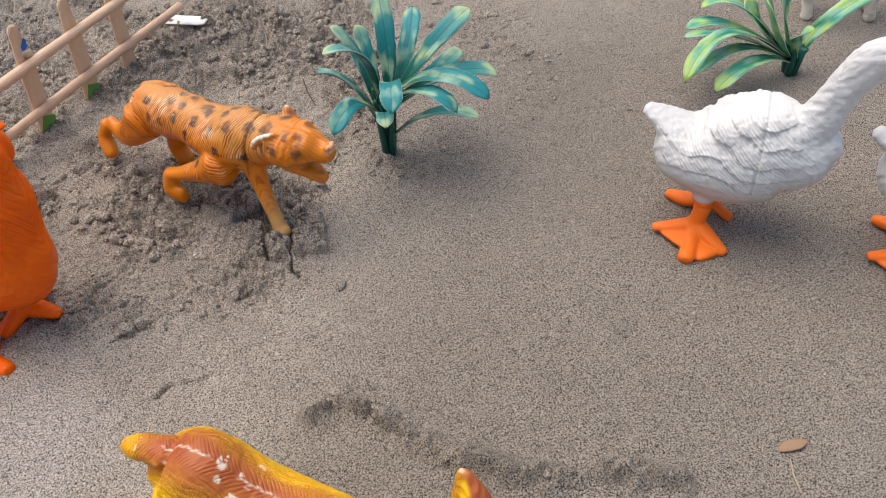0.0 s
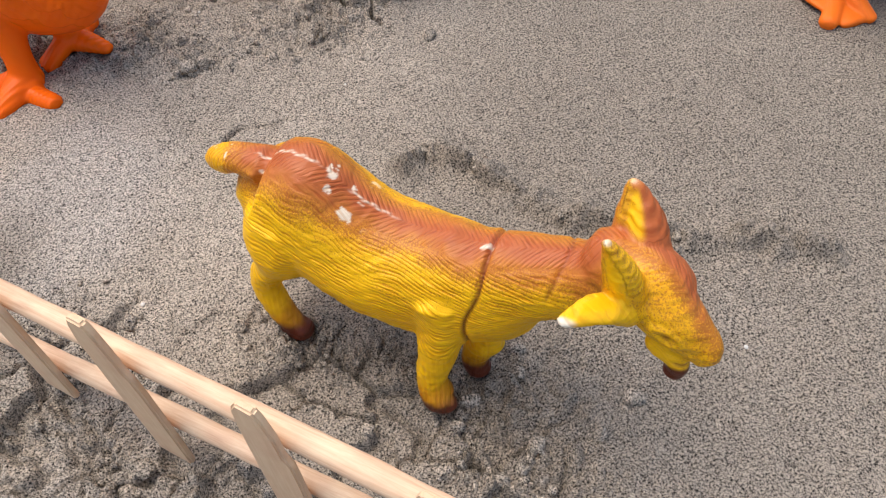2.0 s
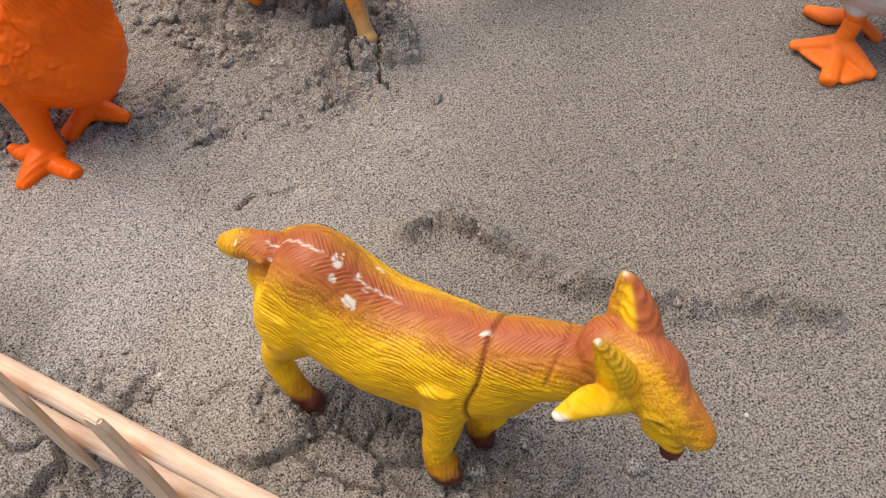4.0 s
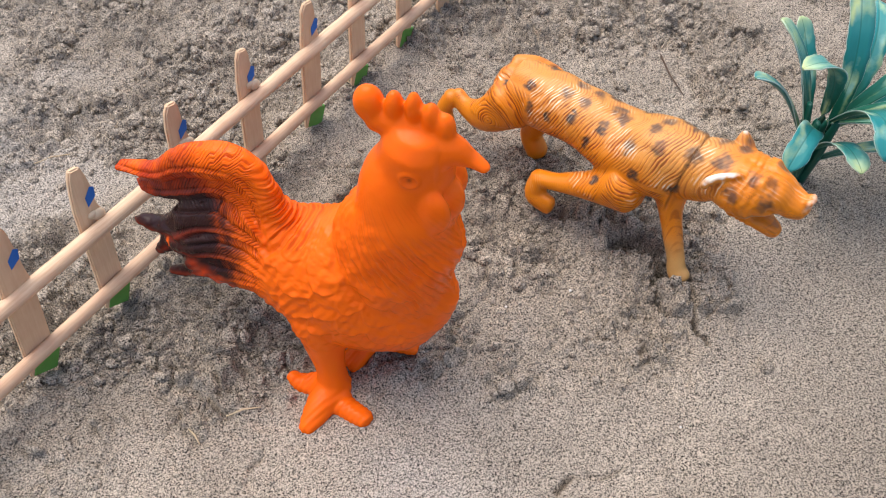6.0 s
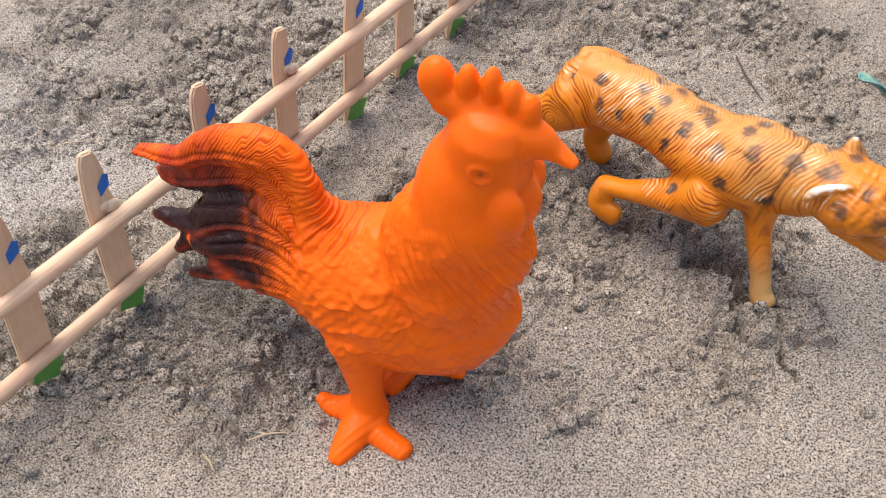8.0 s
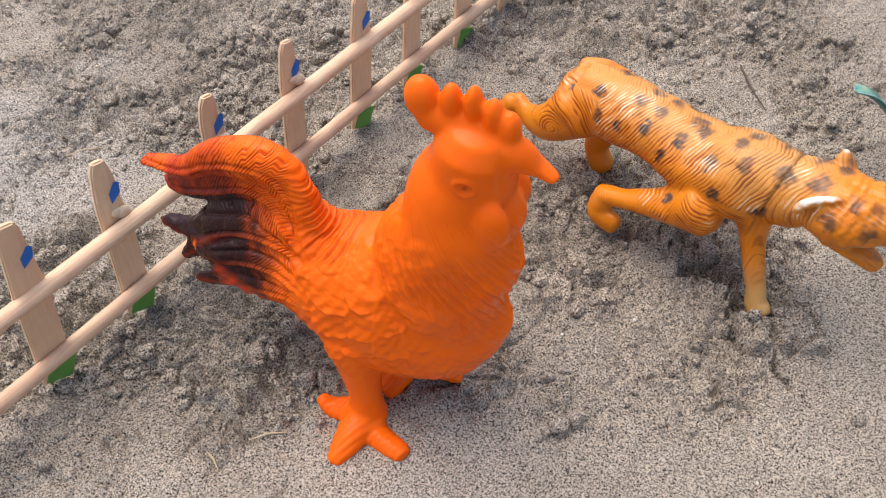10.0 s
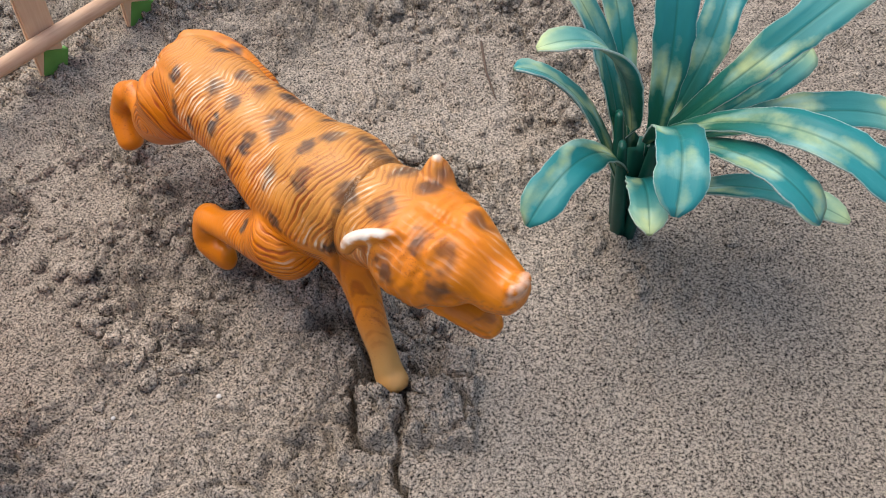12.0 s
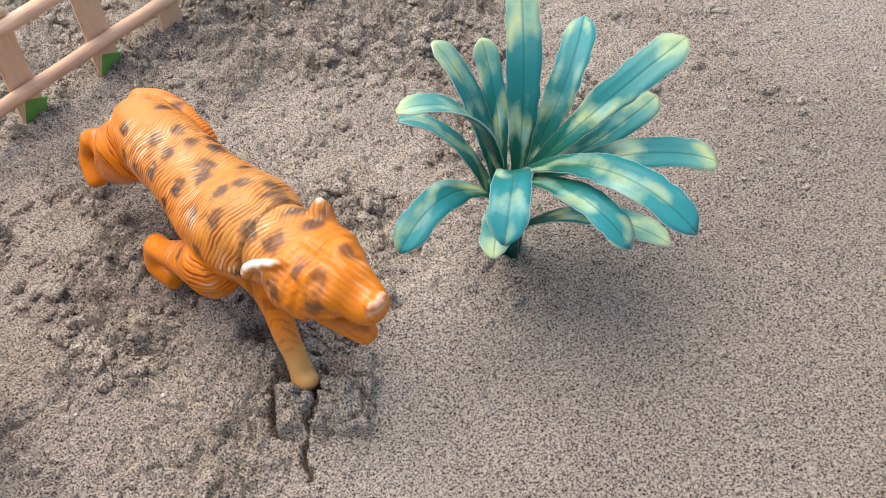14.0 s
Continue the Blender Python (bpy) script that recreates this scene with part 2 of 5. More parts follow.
def eased(rows, k=5):
    """The same rows with smooth in-between ones."""
    p = np.array([tuple(r) if len(r) == 5 else (*r, r[3]) for r in rows])
    if len(p) < 3:
        return [tuple(r) for r in p]
    q = np.vstack([2 * p[0] - p[1], p, 2 * p[-1] - p[-2]])
    out = []
    for i in range(1, len(q) - 2):
        a, b, c, d = q[i - 1:i + 3]
        for t in np.arange(k) / k:
            r = 0.5 * (2 * b + (c - a) * t + (2 * a - 5 * b + 4 * c - d) * t * t + (3 * b - 3 * c + d - a) * t ** 3)
            r[3:] = np.clip(r[3:], np.minimum(b, c)[3:] * 0.97, np.maximum(b, c)[3:] * 1.03)
            out.append(tuple(r))
    return out + [tuple(p[-1])]


def fused(strokes, voxel, rounds):
    """One skin round all the strokes, softened; returns the mesh."""
    bm = bmesh.new()
    for s in strokes:
        if isinstance(s, tuple):
            blob(bm, *s)
        else:
            loft(bm, eased(s))
    rough = bpy.data.meshes.new("rough")
    bm.to_mesh(rough)
    bm.free()
    ob = new("rough", rough)
    mod = ob.modifiers.new("skin", "REMESH")
    mod.mode, mod.voxel_size = "VOXEL", voxel
    bpy.context.view_layer.update()
    me = bpy.data.meshes.new_from_object(ob.evaluated_get(bpy.context.evaluated_depsgraph_get()))
    bpy.data.objects.remove(ob)
    bpy.data.meshes.remove(rough)
    n = len(me.vertices)
    co = np.empty(n * 3)
    me.vertices.foreach_get("co", co)
    co = co.reshape(-1, 3)
    edges = np.empty(len(me.edges) * 2, int)
    me.edges.foreach_get("vertices", edges)
    a, b = edges.reshape(-1, 2).T
    count = np.bincount(a, minlength=n) + np.bincount(b, minlength=n)
    for _ in range(rounds):
        total = np.stack([np.bincount(a, co[b, k], n) + np.bincount(b, co[a, k], n) for k in range(3)], 1)
        co = co * 0.4 + 0.6 * total / count[:, None]
    return me, co


def normals_of(me, co):
    me.vertices.foreach_set("co", co.ravel())
    me.update()
    nor = np.empty(len(co) * 3)
    me.vertex_normals.foreach_get("vector", nor)
    return nor.reshape(-1, 3)


def figurine(name, strokes, material, shape, m, label, category, voxel=0.00055, rounds=5):
    """A moulded toy: fused strokes; shape(co, nor) gives shifts along the normal, colours and relief."""
    me, co = fused(strokes, voxel, rounds)
    shift, colours, relief, grain = shape(co, normals_of(me, co))
    nor = normals_of(me, co)
    co = co + nor * shift[:, None]
    me.vertices.foreach_set("co", co.ravel())
    me.update()
    paint = me.attributes.new("paint", "FLOAT_COLOR", "POINT")
    paint.data.foreach_set("color", (colours if colours.shape[1] == 4 else np.c_[colours, np.zeros(len(co))]).astype(np.float32).ravel())
    rel = me.attributes.new("relief", "FLOAT", "POINT")
    rel.data.foreach_set("value", relief.astype(np.float32))
    course = me.attributes.new("grain", "FLOAT_VECTOR", "POINT")
    course.data.foreach_set("vector", np.c_[grain, np.zeros(len(co))].astype(np.float32).ravel())
    me.materials.clear()
    me.materials.append(material)
    me.shade_smooth()
    me.name = name
    ob = new(name, me)
    ob.matrix_world = m
    return tagged(ob, label, category)


def step(x, a, b):
    t = np.clip((x - a) / (b - a), 0, 1)
    return t * t * (3 - 2 * t)


def lattice(x, y, seed):
    """Smooth random field of unit cells, -1 to 1."""
    xi, yi = np.floor(x).astype(np.int64), np.floor(y).astype(np.int64)
    fx, fy = x - xi, y - yi
    fx, fy = fx * fx * fx * (fx * (fx * 6 - 15) + 10), fy * fy * fy * (fy * (fy * 6 - 15) + 10)

    def value(i, j):
        h = (i * 374761393 + j * 668265263 + seed * 974634777) & 0xFFFFFFFF
        h = ((h ^ (h >> 13)) * 1274126177) & 0xFFFFFFFF
        return ((h ^ (h >> 16)) & 0xFFFF) / 32767.5 - 1

    top = value(xi, yi) * (1 - fx) + value(xi + 1, yi) * fx
    low = value(xi, yi + 1) * (1 - fx) + value(xi + 1, yi + 1) * fx
    return top * (1 - fy) + low * fy


def fbm(x, y, scale, octaves, seed, gain=0.55):
    total, amp = 0.0, 1.0
    for k in range(octaves):
        total = total + amp * lattice(x * scale * 2 ** k + 17.3 * k, y * scale * 2 ** k - 9.1 * k, seed + k)
        amp *= gain
    return total


def pebbles(x, y, scale, seed):
    """Rounded lumps, one to a cell, of uneven size: height 0 to 1."""
    x, y = x * scale, y * scale
    xi, yi = np.floor(x).astype(np.int64), np.floor(y).astype(np.int64)
    best = np.zeros(np.shape(x))
    for i in (-1, 0, 1):
        for j in (-1, 0, 1):
            h = ((xi + i) * 374761393 + (yi + j) * 668265263 + seed * 974634777) & 0xFFFFFFFF
            h = ((h ^ (h >> 13)) * 1274126177) & 0xFFFFFFFF
            h = h ^ (h >> 16)
            px, py, size = xi + i + (h & 255) / 255, yi + j + ((h >> 8) & 255) / 255, ((h >> 16) & 255) / 255
            r = 0.48 + 0.42 * size
            d2 = ((x - px) ** 2 + (y - py) ** 2) / (r * r)
            best = np.maximum(best, np.sqrt(np.clip(1 - d2, 0, 1)) * r * (0.5 + 0.5 * size))
    return best


def near_line(x, y, line):
    """Distance to a polyline, and how far along it, 0 to 1."""
    best, where = np.full(np.shape(x), 9.0), np.zeros(np.shape(x))
    n = len(line) - 1
    for k, ((ax, ay), (bx, by)) in enumerate(zip(line, line[1:])):
        dx, dy = bx - ax, by - ay
        t = np.clip(((x - ax) * dx + (y - ay) * dy) / (dx * dx + dy * dy), 0, 1)
        d = np.hypot(x - ax - t * dx, y - ay - t * dy)
        where = np.where(d < best, (k + t) / n, where)
        best = np.minimum(best, d)
    return best, where


# ---- the ground ----
CRACKS = [  # width, depth, line
    (0.0008, 0.0075, [(-0.0200, 0.1690), (-0.0154, 0.1599), (-0.0176, 0.1518), (-0.0171, 0.1442), (-0.0150, 0.1383), (-0.0054, 0.1368)]),
    (0.0007, 0.0075, [(-0.0077, 0.1500), (-0.0062, 0.1429), (-0.0052, 0.1368), (-0.0049, 0.1315), (-0.0039, 0.1261)]),
    (0.0006, 0.0030, [(-0.0039, 0.1601), (0.0043, 0.1538), (0.0087, 0.1484), (0.0070, 0.1417), (0.0011, 0.1387), (-0.0041, 0.1369)]),
    (0.0009, 0.0035, [(-0.0610, 0.0755), (-0.0594, 0.0761), (-0.0517, 0.0788), (-0.0450, 0.0800), (-0.0381, 0.0824)]),
    (0.0009, 0.0030, [(-0.2600, 0.2250), (-0.2480, 0.2350), (-0.2450, 0.2480)]),
    (0.0011, 0.0030, [(-0.172, 0.0625), (-0.162, 0.068), (-0.152, 0.076), (-0.152, 0.085), (-0.147, 0.093)]),
    (0.0009, 0.0035, [(-0.139, 0.069), (-0.137, 0.061), (-0.141, 0.0535), (-0.151, 0.052), (-0.160, 0.054)]),
    (0.0007, 0.0020, [(-0.050, 0.139), (-0.043, 0.127), (-0.038, 0.128)]),
    (0.0007, 0.0022, [(0.002, 0.180), (0.013, 0.1785), (0.019, 0.184)]),
    (0.0011, 0.0045, [(-0.054, 0.007), (-0.049, 0.0035), (-0.0445, 0.0075)]),
    (0.0014, 0.0055, [(-0.060, -0.017), (-0.057, -0.014), (-0.054, -0.0175)]),
    (0.0011, 0.0040, [(-0.042, -0.012), (-0.0355, -0.010), (-0.026, -0.0115), (-0.0205, -0.0175)]),
    (0.0011, 0.0045, [(-0.0137, -0.0266), (-0.007, -0.034), (-0.007, -0.040), (-0.0137, -0.042)]),
    (0.0010, 0.0040, [(0.0053, -0.040), (0.0058, -0.0465), (-0.0004, -0.050)]),
    (0.0010, 0.0035, [(-0.092, -0.0325), (-0.085, -0.033), (-0.076, -0.038)]),
    (0.0009, 0.0025, [(-0.108, 0.0285), (-0.106, 0.0225), (-0.113, 0.0185)]),
    (0.0008, 0.0022, [(-0.0925, 0.0243), (-0.084, 0.022)]),
]
RIDGE = [(-0.0013, 0.0560), (0.0101, 0.0608), (0.0204, 0.0528), (0.0329, 0.0385), (0.0440, 0.0297), (0.0569, 0.0231), (0.0723, 0.0141), (0.0866, 0.0130), (0.0985, 0.0123), (0.1074, 0.0077), (0.1177, 0.0044)]


def billow(x, y, scale, octaves, seed, gain=0.6):
    """Rounded crumbs with sharp dark valleys between them, about -0.3 to 0.7."""
    total, amp, whole = 0.0, 1.0, 0.0
    for k in range(octaves):
        f = scale * 1.9 ** k
        c, d = math.cos(0.7 * k), math.sin(0.7 * k)
        total = total + amp * np.abs(lattice((x * c - y * d) * f + 3.1 * k, (x * d + y * c) * f + 7.7 * k, seed + k))
        whole += amp
        amp *= gain
    return total / whole - 0.30


def clods(x, y, scale, seed):
    """Broken pieces, one to a cell: distance to the gap between them, and a random height for each piece."""
    x, y = x * scale, y * scale
    xi, yi = np.floor(x).astype(np.int64), np.floor(y).astype(np.int64)
    one, two, tall = np.full(np.shape(x), 9.0), np.full(np.shape(x), 9.0), np.zeros(np.shape(x))
    for i in (-1, 0, 1):
        for j in (-1, 0, 1):
            h = ((xi + i) * 374761393 + (yi + j) * 668265263 + seed * 974634777) & 0xFFFFFFFF
            h = ((h ^ (h >> 13)) * 1274126177) & 0xFFFFFFFF
            h = h ^ (h >> 16)
            d = np.hypot(x - xi - i - (h & 255) / 255, y - yi - j - ((h >> 8) & 255) / 255)
            tall = np.where(d < one, ((h >> 16) & 255) / 255, tall)
            two = np.minimum(two, np.maximum(one, d))
            one = np.minimum(one, d)
    return two - one, tall


def damp_shade_at(x, y):
    """Where the sand is coloured darker, 0 to 1: wet sand, and shadow among crumbs."""
    right = step(x - 0.35 * y + 0.02 * fbm(x, y, 18, 3, 171), -0.045, 0.03) * step(-y, -0.38, -0.24) * step(-np.hypot(x, y), -0.6, -0.3)
    left = 0.75 * np.exp(-(((x + 0.185) / 0.050) ** 2 + ((y - 0.125) / 0.045) ** 2) ** 1.5) * (0.8 + 0.4 * fbm(x, y, 40, 2, 175))
    behind = 0.60 * np.exp(-(((x + 0.080) / 0.045) ** 2 + ((y - 0.160) / 0.040) ** 2) ** 2)
    # the patch at (-0.030, -0.034) puts shadow between crumbs into the sand colour
    front = 0.9 * np.exp(-(((x + 0.133) / 0.022) ** 2 + ((y - 0.040) / 0.018) ** 2) ** 2) + 0.45 * np.exp(-(((x + 0.030) / 0.040) ** 2 + ((y + 0.034) / 0.020) ** 2) ** 2) + 0.5 * np.exp(-(((x + 0.165) / 0.014) ** 2 + ((y - 0.088) / 0.016) ** 2) ** 2)
    return np.clip(np.maximum.reduce([right, left, behind, front]), 0, 1)


def roughness_at(x, y):
    """How churned up the sand is, 0 to 1."""
    left = step(-x + 0.35 * (y - 0.16), -0.035, 0.03) * step(y - 0.42 * np.minimum(x + 0.13, 0), 0.098, 0.130)
    front = 0.6 * step(-y - 0.35 * x, -0.004, 0.022) * step(-x, -0.075, -0.01)
    goat = 0.7 * np.exp(-(((x + 0.012) / 0.035) ** 2 + ((y + 0.030) / 0.018) ** 2))
    hoof = 0.15 * np.exp(-(((x + 0.012) / 0.024) ** 2 + ((y - 0.155) / 0.022) ** 2))
    back = step(y, 0.18, 0.25) * step(-x, -0.22, 0.02) * 0.6
    plant = 0.6 * np.exp(-(((x - 0.045) / 0.035) ** 2 + ((y - 0.185) / 0.025) ** 2))
    d, _ = near_line(x, y, RIDGE)
    ridge = 0.25 * np.exp(-(d / 0.0065) ** 2)
    mask = np.maximum.reduce([left, front, goat, hoof, back, plant, ridge])
    dry = dryness_at(x, y)
    return np.clip(mask * np.maximum(0.70 + 0.75 * fbm(x, y, 30, 3, 5), 0.30) * (1 - 0.55 * dry) + 0.10, 0, 1)


def dryness_at(x, y):
    """Where the sand has dried pale, 0 to 1."""
    d1 = ((x + 0.105) / 0.050) ** 2 + ((y - 0.045) / 0.045) ** 2
    d2 = ((x + 0.265) / 0.045) ** 2 + ((y - 0.215) / 0.060) ** 2
    d3 = ((x - 0.190) / 0.080) ** 2 + ((y - 0.230) / 0.070) ** 2
    d4 = ((x + 0.100) / 0.050) ** 2 + ((y + 0.050) / 0.020) ** 2
    wob = 0.55 * fbm(x, y, 28, 4, 131)
    return np.clip(np.maximum.reduce([step(-d1 + wob, -1.2, -0.1), step(-d2 + wob, -1.2, -0.1), 0.1 * step(-d3 + wob, -1.2, -0.1), 0.8 * step(-d4 + wob, -1.2, -0.1)]), 0, 1)


def ground_height(x, y):
    rough = roughness_at(x, y)
    z = 0.0012 * fbm(x, y, 12, 3, 11)
    wx, wy = x + 0.0012 * fbm(x, y, 200, 2, 91), y + 0.0012 * fbm(x, y, 200, 2, 95)
    heap = fbm(x, y, 55, 3, 21, 0.6)
    churn = rough ** 1.2
    vx, vy = x + 0.0026 * fbm(x, y, 130, 3, 191), y + 0.0026 * fbm(x, y, 130, 3, 195)
    gap1, tall1 = clods(vx, vy, 150, 107)
    gap2, tall2 = clods(vx + 0.0007 * fbm(x, y, 700, 2, 197), vy, 330, 108)
    some = step(fbm(x, y, 75, 2, 199), -0.45, 0.35)
    lumps = 0.0050 * tall1 ** 1.3 * step(gap1, 0.0, 0.30) * (0.35 + 0.65 * some) + 0.0016 * tall2 * step(gap2, 0.0, 0.34) + 0.0034 * pebbles(wx, wy, 240, 121) + 0.0016 * pebbles(wx, wy, 520, 123) - 0.0010
    z = z + churn * (0.0022 * heap + lumps + 0.0014 * billow(wx, wy, 190, 3, 101, 0.62) - 0.0026) + 0.0004 * fbm(x, y, 260, 3, 41)
    front = step(-y - 0.35 * x, 0.0, 0.026) * step(-x, -0.05, 0.0)
    gap3, tall3 = clods(x + 0.005 * fbm(x, y, 60, 4, 201), y + 0.005 * fbm(x, y, 60, 4, 205), 58, 211)
    z = z + front * (0.0065 * tall3 * step(gap3, 0.02, 0.13) - 0.0026)
    d, _ = near_line(x + 0.002 * fbm(x, y, 120, 2, 51), y + 0.002 * fbm(x, y, 120, 2, 61), RIDGE)
    z = z + np.exp(-(d / 0.0047) ** 2) * (0.0010 + 0.0066 * pebbles(wx, wy, 135, 125) + 0.0032 * pebbles(wx, wy, 330, 127)) - 0.0006 * np.exp(-((d - 0.006) / 0.003) ** 2) * rough
    for width, depth, line in CRACKS:
        wob = 0.0016 * fbm(x, y, 260, 3, 81)
        d, t = near_line(x + wob, y - wob, line)
        z = z - depth * np.exp(-((d / width) ** 2)) * np.clip(0.75 + 0.6 * fbm(x, y, 180, 2, 85), 0.1, 1.2) * (0.35 + 0.65 * np.sin(np.pi * np.clip(t, 0.06, 0.94)))
    jx, jy = x + 0.0010 * fbm(x, y, 260, 3, 221), y + 0.0010 * fbm(x, y, 260, 3, 225)
    hole = np.exp(-(((jx + 0.0230) / 0.0062) ** 4 + ((jy - 0.1705) / 0.0040) ** 4)) + 0.7 * np.exp(-(((jx + 0.0138 + 0.25 * (jy - 0.160)) / 0.0026) ** 4 + ((jy - 0.1600) / 0.0090) ** 4))
    hole = hole + 0.45 * np.exp(-(((jx - 0.0010) / 0.0016) ** 2 + ((jy - 0.1580) / 0.0060) ** 2))
    z = z - 0.011 * hole
    for cx, cy, half_x, half_y, tall in ((-0.0115, 0.1442, 0.0048, 0.0062, 0.0046), (0.0034, 0.1462, 0.0072, 0.0080, 0.0042), (-0.0215, 0.1530, 0.0042, 0.0085, 0.0024), (0.0045, 0.1590, 0.0050, 0.0035, 0.0026)):
        m = np.maximum(np.abs(jx - cx) / half_x, np.abs(jy - cy) / half_y)
        z = z + tall * step(1.06 - m, 0.0, 0.16) * (0.85 + 0.35 * pebbles(jx, jy, 330, 229))
    fade = step(np.maximum(np.abs(x), np.abs(y - 0.15)), 2.0, 0.6)
    return z * fade


def graded(lo, hi, cell, far, a, b):
    """Even steps from lo to hi, half as wide from a to b, then ever wider ones out to far."""
    mid = np.concatenate([np.arange(lo, a, cell), np.arange(a, b, cell / 2), np.arange(b, hi + cell / 2, cell)])
    out, w = [], cell
    while sum(out) < far:
        w *= 1.12 if w < 0.004 else 1.25
        out.append(w)
    out = np.cumsum(out)
    return np.concatenate([lo - out[::-1], mid, hi + out])


def make_ground():
    xs, ys = graded(-0.29, 0.12, 0.00062, 60.0, -0.032, 0.012), graded(-0.08, 0.36, 0.00062, 60.0, 0.122, 0.174)
    x, y = np.meshgrid(xs, ys)
    z = ground_height(x, y)
    rows, cols = x.shape
    me = bpy.data.meshes.new("ground")
    n = np.arange(rows * cols).reshape(rows, cols)
    quads = np.stack([n[:-1, :-1], n[:-1, 1:], n[1:, 1:], n[1:, :-1]], -1).reshape(-1, 4)
    me.vertices.add(rows * cols)
    me.vertices.foreach_set("co", np.stack([x, y, z], -1).ravel())
    me.loops.add(quads.size)
    me.loops.foreach_set("vertex_index", quads.ravel().astype(np.int32))
    me.polygons.add(len(quads))
    me.polygons.foreach_set("loop_start", np.arange(0, quads.size, 4, dtype=np.int32))
    me.update(calc_edges=True)
    dry = me.attributes.new("dry", "FLOAT", "POINT")
    dry.data.foreach_set("value", dryness_at(x, y).astype(np.float32).ravel())
    for label, field in (("damp_shade", damp_shade_at(x, y)), ("churn", 0.22 + 0.78 * roughness_at(x, y))):
        me.attributes.new(label, "FLOAT", "POINT").data.foreach_set("value", field.astype(np.float32).ravel())
    me.materials.append(SAND)
    me.shade_smooth()
    return tagged(new("ground", me), "grey-brown damp sand, smooth in places and crumbly in others", "ground", kind="structure")


make_ground()


def height(x, y):
    return float(ground_height(np.array([x]), np.array([y]))[0])


# ---- the two stick fences ----
def picket_mesh(tall, wide, thick, seed):
    """A flat stick with a hand-cut head, narrow and lopsided; its foot lies at z = 0."""
    r = random.Random(seed)
    j = [1 + 0.12 * r.uniform(-1, 1) for _ in range(8)]
    outline = [(-0.50, 0), (0.49, 0), (0.50, 0.40), (0.50, 0.60 * j[0] ** 0.3), (0.46 * j[1], 0.68), (0.38 * j[2], 0.73), (0.32 * j[3], 0.84), (0.24, 0.95), (0.14, 0.995),
               (-0.22, 1.0), (-0.36 * j[4], 0.95), (-0.43 * j[5], 0.84), (-0.45 * j[6], 0.74), (-0.49, 0.56 * j[7] ** 0.4)]
    outline = [(x * wide, z * tall) for x, z in outline]
    bm = bmesh.new()
    face = bm.faces.new([bm.verts.new((x, -thick / 2, z)) for x, z in outline])
    more = bmesh.ops.extrude_face_region(bm, geom=[face])
    bmesh.ops.translate(bm, vec=(0, thick, 0), verts=[v for v in more["geom"] if isinstance(v, bmesh.types.BMVert)])
    bmesh.ops.recalc_face_normals(bm, faces=bm.faces)
    bmesh.ops.bevel(bm, geom=list(bm.edges), offset=0.0005, segments=3, affect="EDGES")
    return bm


def rod(length, radius, seed, bow=0.0008):
    r = random.Random(seed)
    bm = bmesh.new()
    n = 24
    rows = []
    for k in range(n + 1):
        u = k / n
        rows.append((length * u, bow * math.sin(3 * u + r.random() * 0.2), bow * math.sin(5 * u + seed), radius * (1 + 0.05 * r.uniform(-1, 1))))
    loft(bm, rows, 14, 0.15)
    return bm


def fence(origin, heading, pickets, rails, label, rail_side, marks):
    thing = new("stick_fence")
    thing.matrix_world = pose(*origin, 0, 0, heading)
    for k, (s, foot, tall, lean_along, lean_out, wide) in enumerate(pickets):
        p = part("picket", picket_mesh(tall, wide * 1.06, 0.0019, 31 * k + int(abs(heading))), PICKET_WOOD, thing, smooth=False)
        p.matrix_local = pose(s, 0, foot, lean_out, lean_along, 0)
        if marks and marks[k][0]:
            bm = bmesh.new()
            side = rail_side * 0.00105
            z = tall * 0.80
            pts = [(-0.0010, -0.0035), (0.0022, -0.001), (0.0026, 0.0026), (0.0012, 0.0034), (-0.0012, 0.0002)]
            bm.faces.new([bm.verts.new((x + 0.0012, side, z + h)) for x, h in pts])
            ex = bmesh.ops.extrude_face_region(bm, geom=list(bm.faces))
            bmesh.ops.translate(bm, vec=(0, rail_side * 0.00012, 0), verts=[v for v in ex["geom"] if isinstance(v, bmesh.types.BMVert)])
            bmesh.ops.recalc_face_normals(bm, faces=bm.faces)
            part("ink_mark", bm, BLUE, p, "blue ink mark", False)
        if marks and k in (1, 2, 3, 5):
            bm = bmesh.new()
            blob(bm, 0.0026, rail_side * 0.0014, rails[0][1] - foot + 0.0022, 0.0024, 0.0013, 0.0020)
            blob(bm, 0.0008, rail_side * 0.0012, rails[0][1] - foot + 0.0030, 0.0020, 0.0010, 0.0014)
            part("glue_blob", bm, GLUE, p, "pale dried glue lump")
        if marks and marks[k][1]:
            bm = bmesh.new()
            bmesh.ops.create_cube(bm, size=1.0, matrix=Matrix.LocRotScale((0.0010, 0, 0.0030), Euler((0, 0.35, 0)), (wide * 0.92, 0.0024, 0.0085)))
            bmesh.ops.bevel(bm, geom=list(bm.edges), offset=0.0004, segments=1, affect="EDGES")
            part("painted_foot", bm, GREEN, p, "green painted foot", False)
    for k, (s0, z0, s1, z1, radius) in enumerate(rails):
        length = math.hypot(s1 - s0, z1 - z0)
        q = part("rail", rod(length, radius, k + 3), RAIL_WOOD, thing)
        q.matrix_local = pose(s0, rail_side * (0.001 + radius), z0, 0, -math.degrees(math.atan2(z1 - z0, s1 - s0)), 0)
    return tagged(thing, label, "fence", "stick fences on the sand")


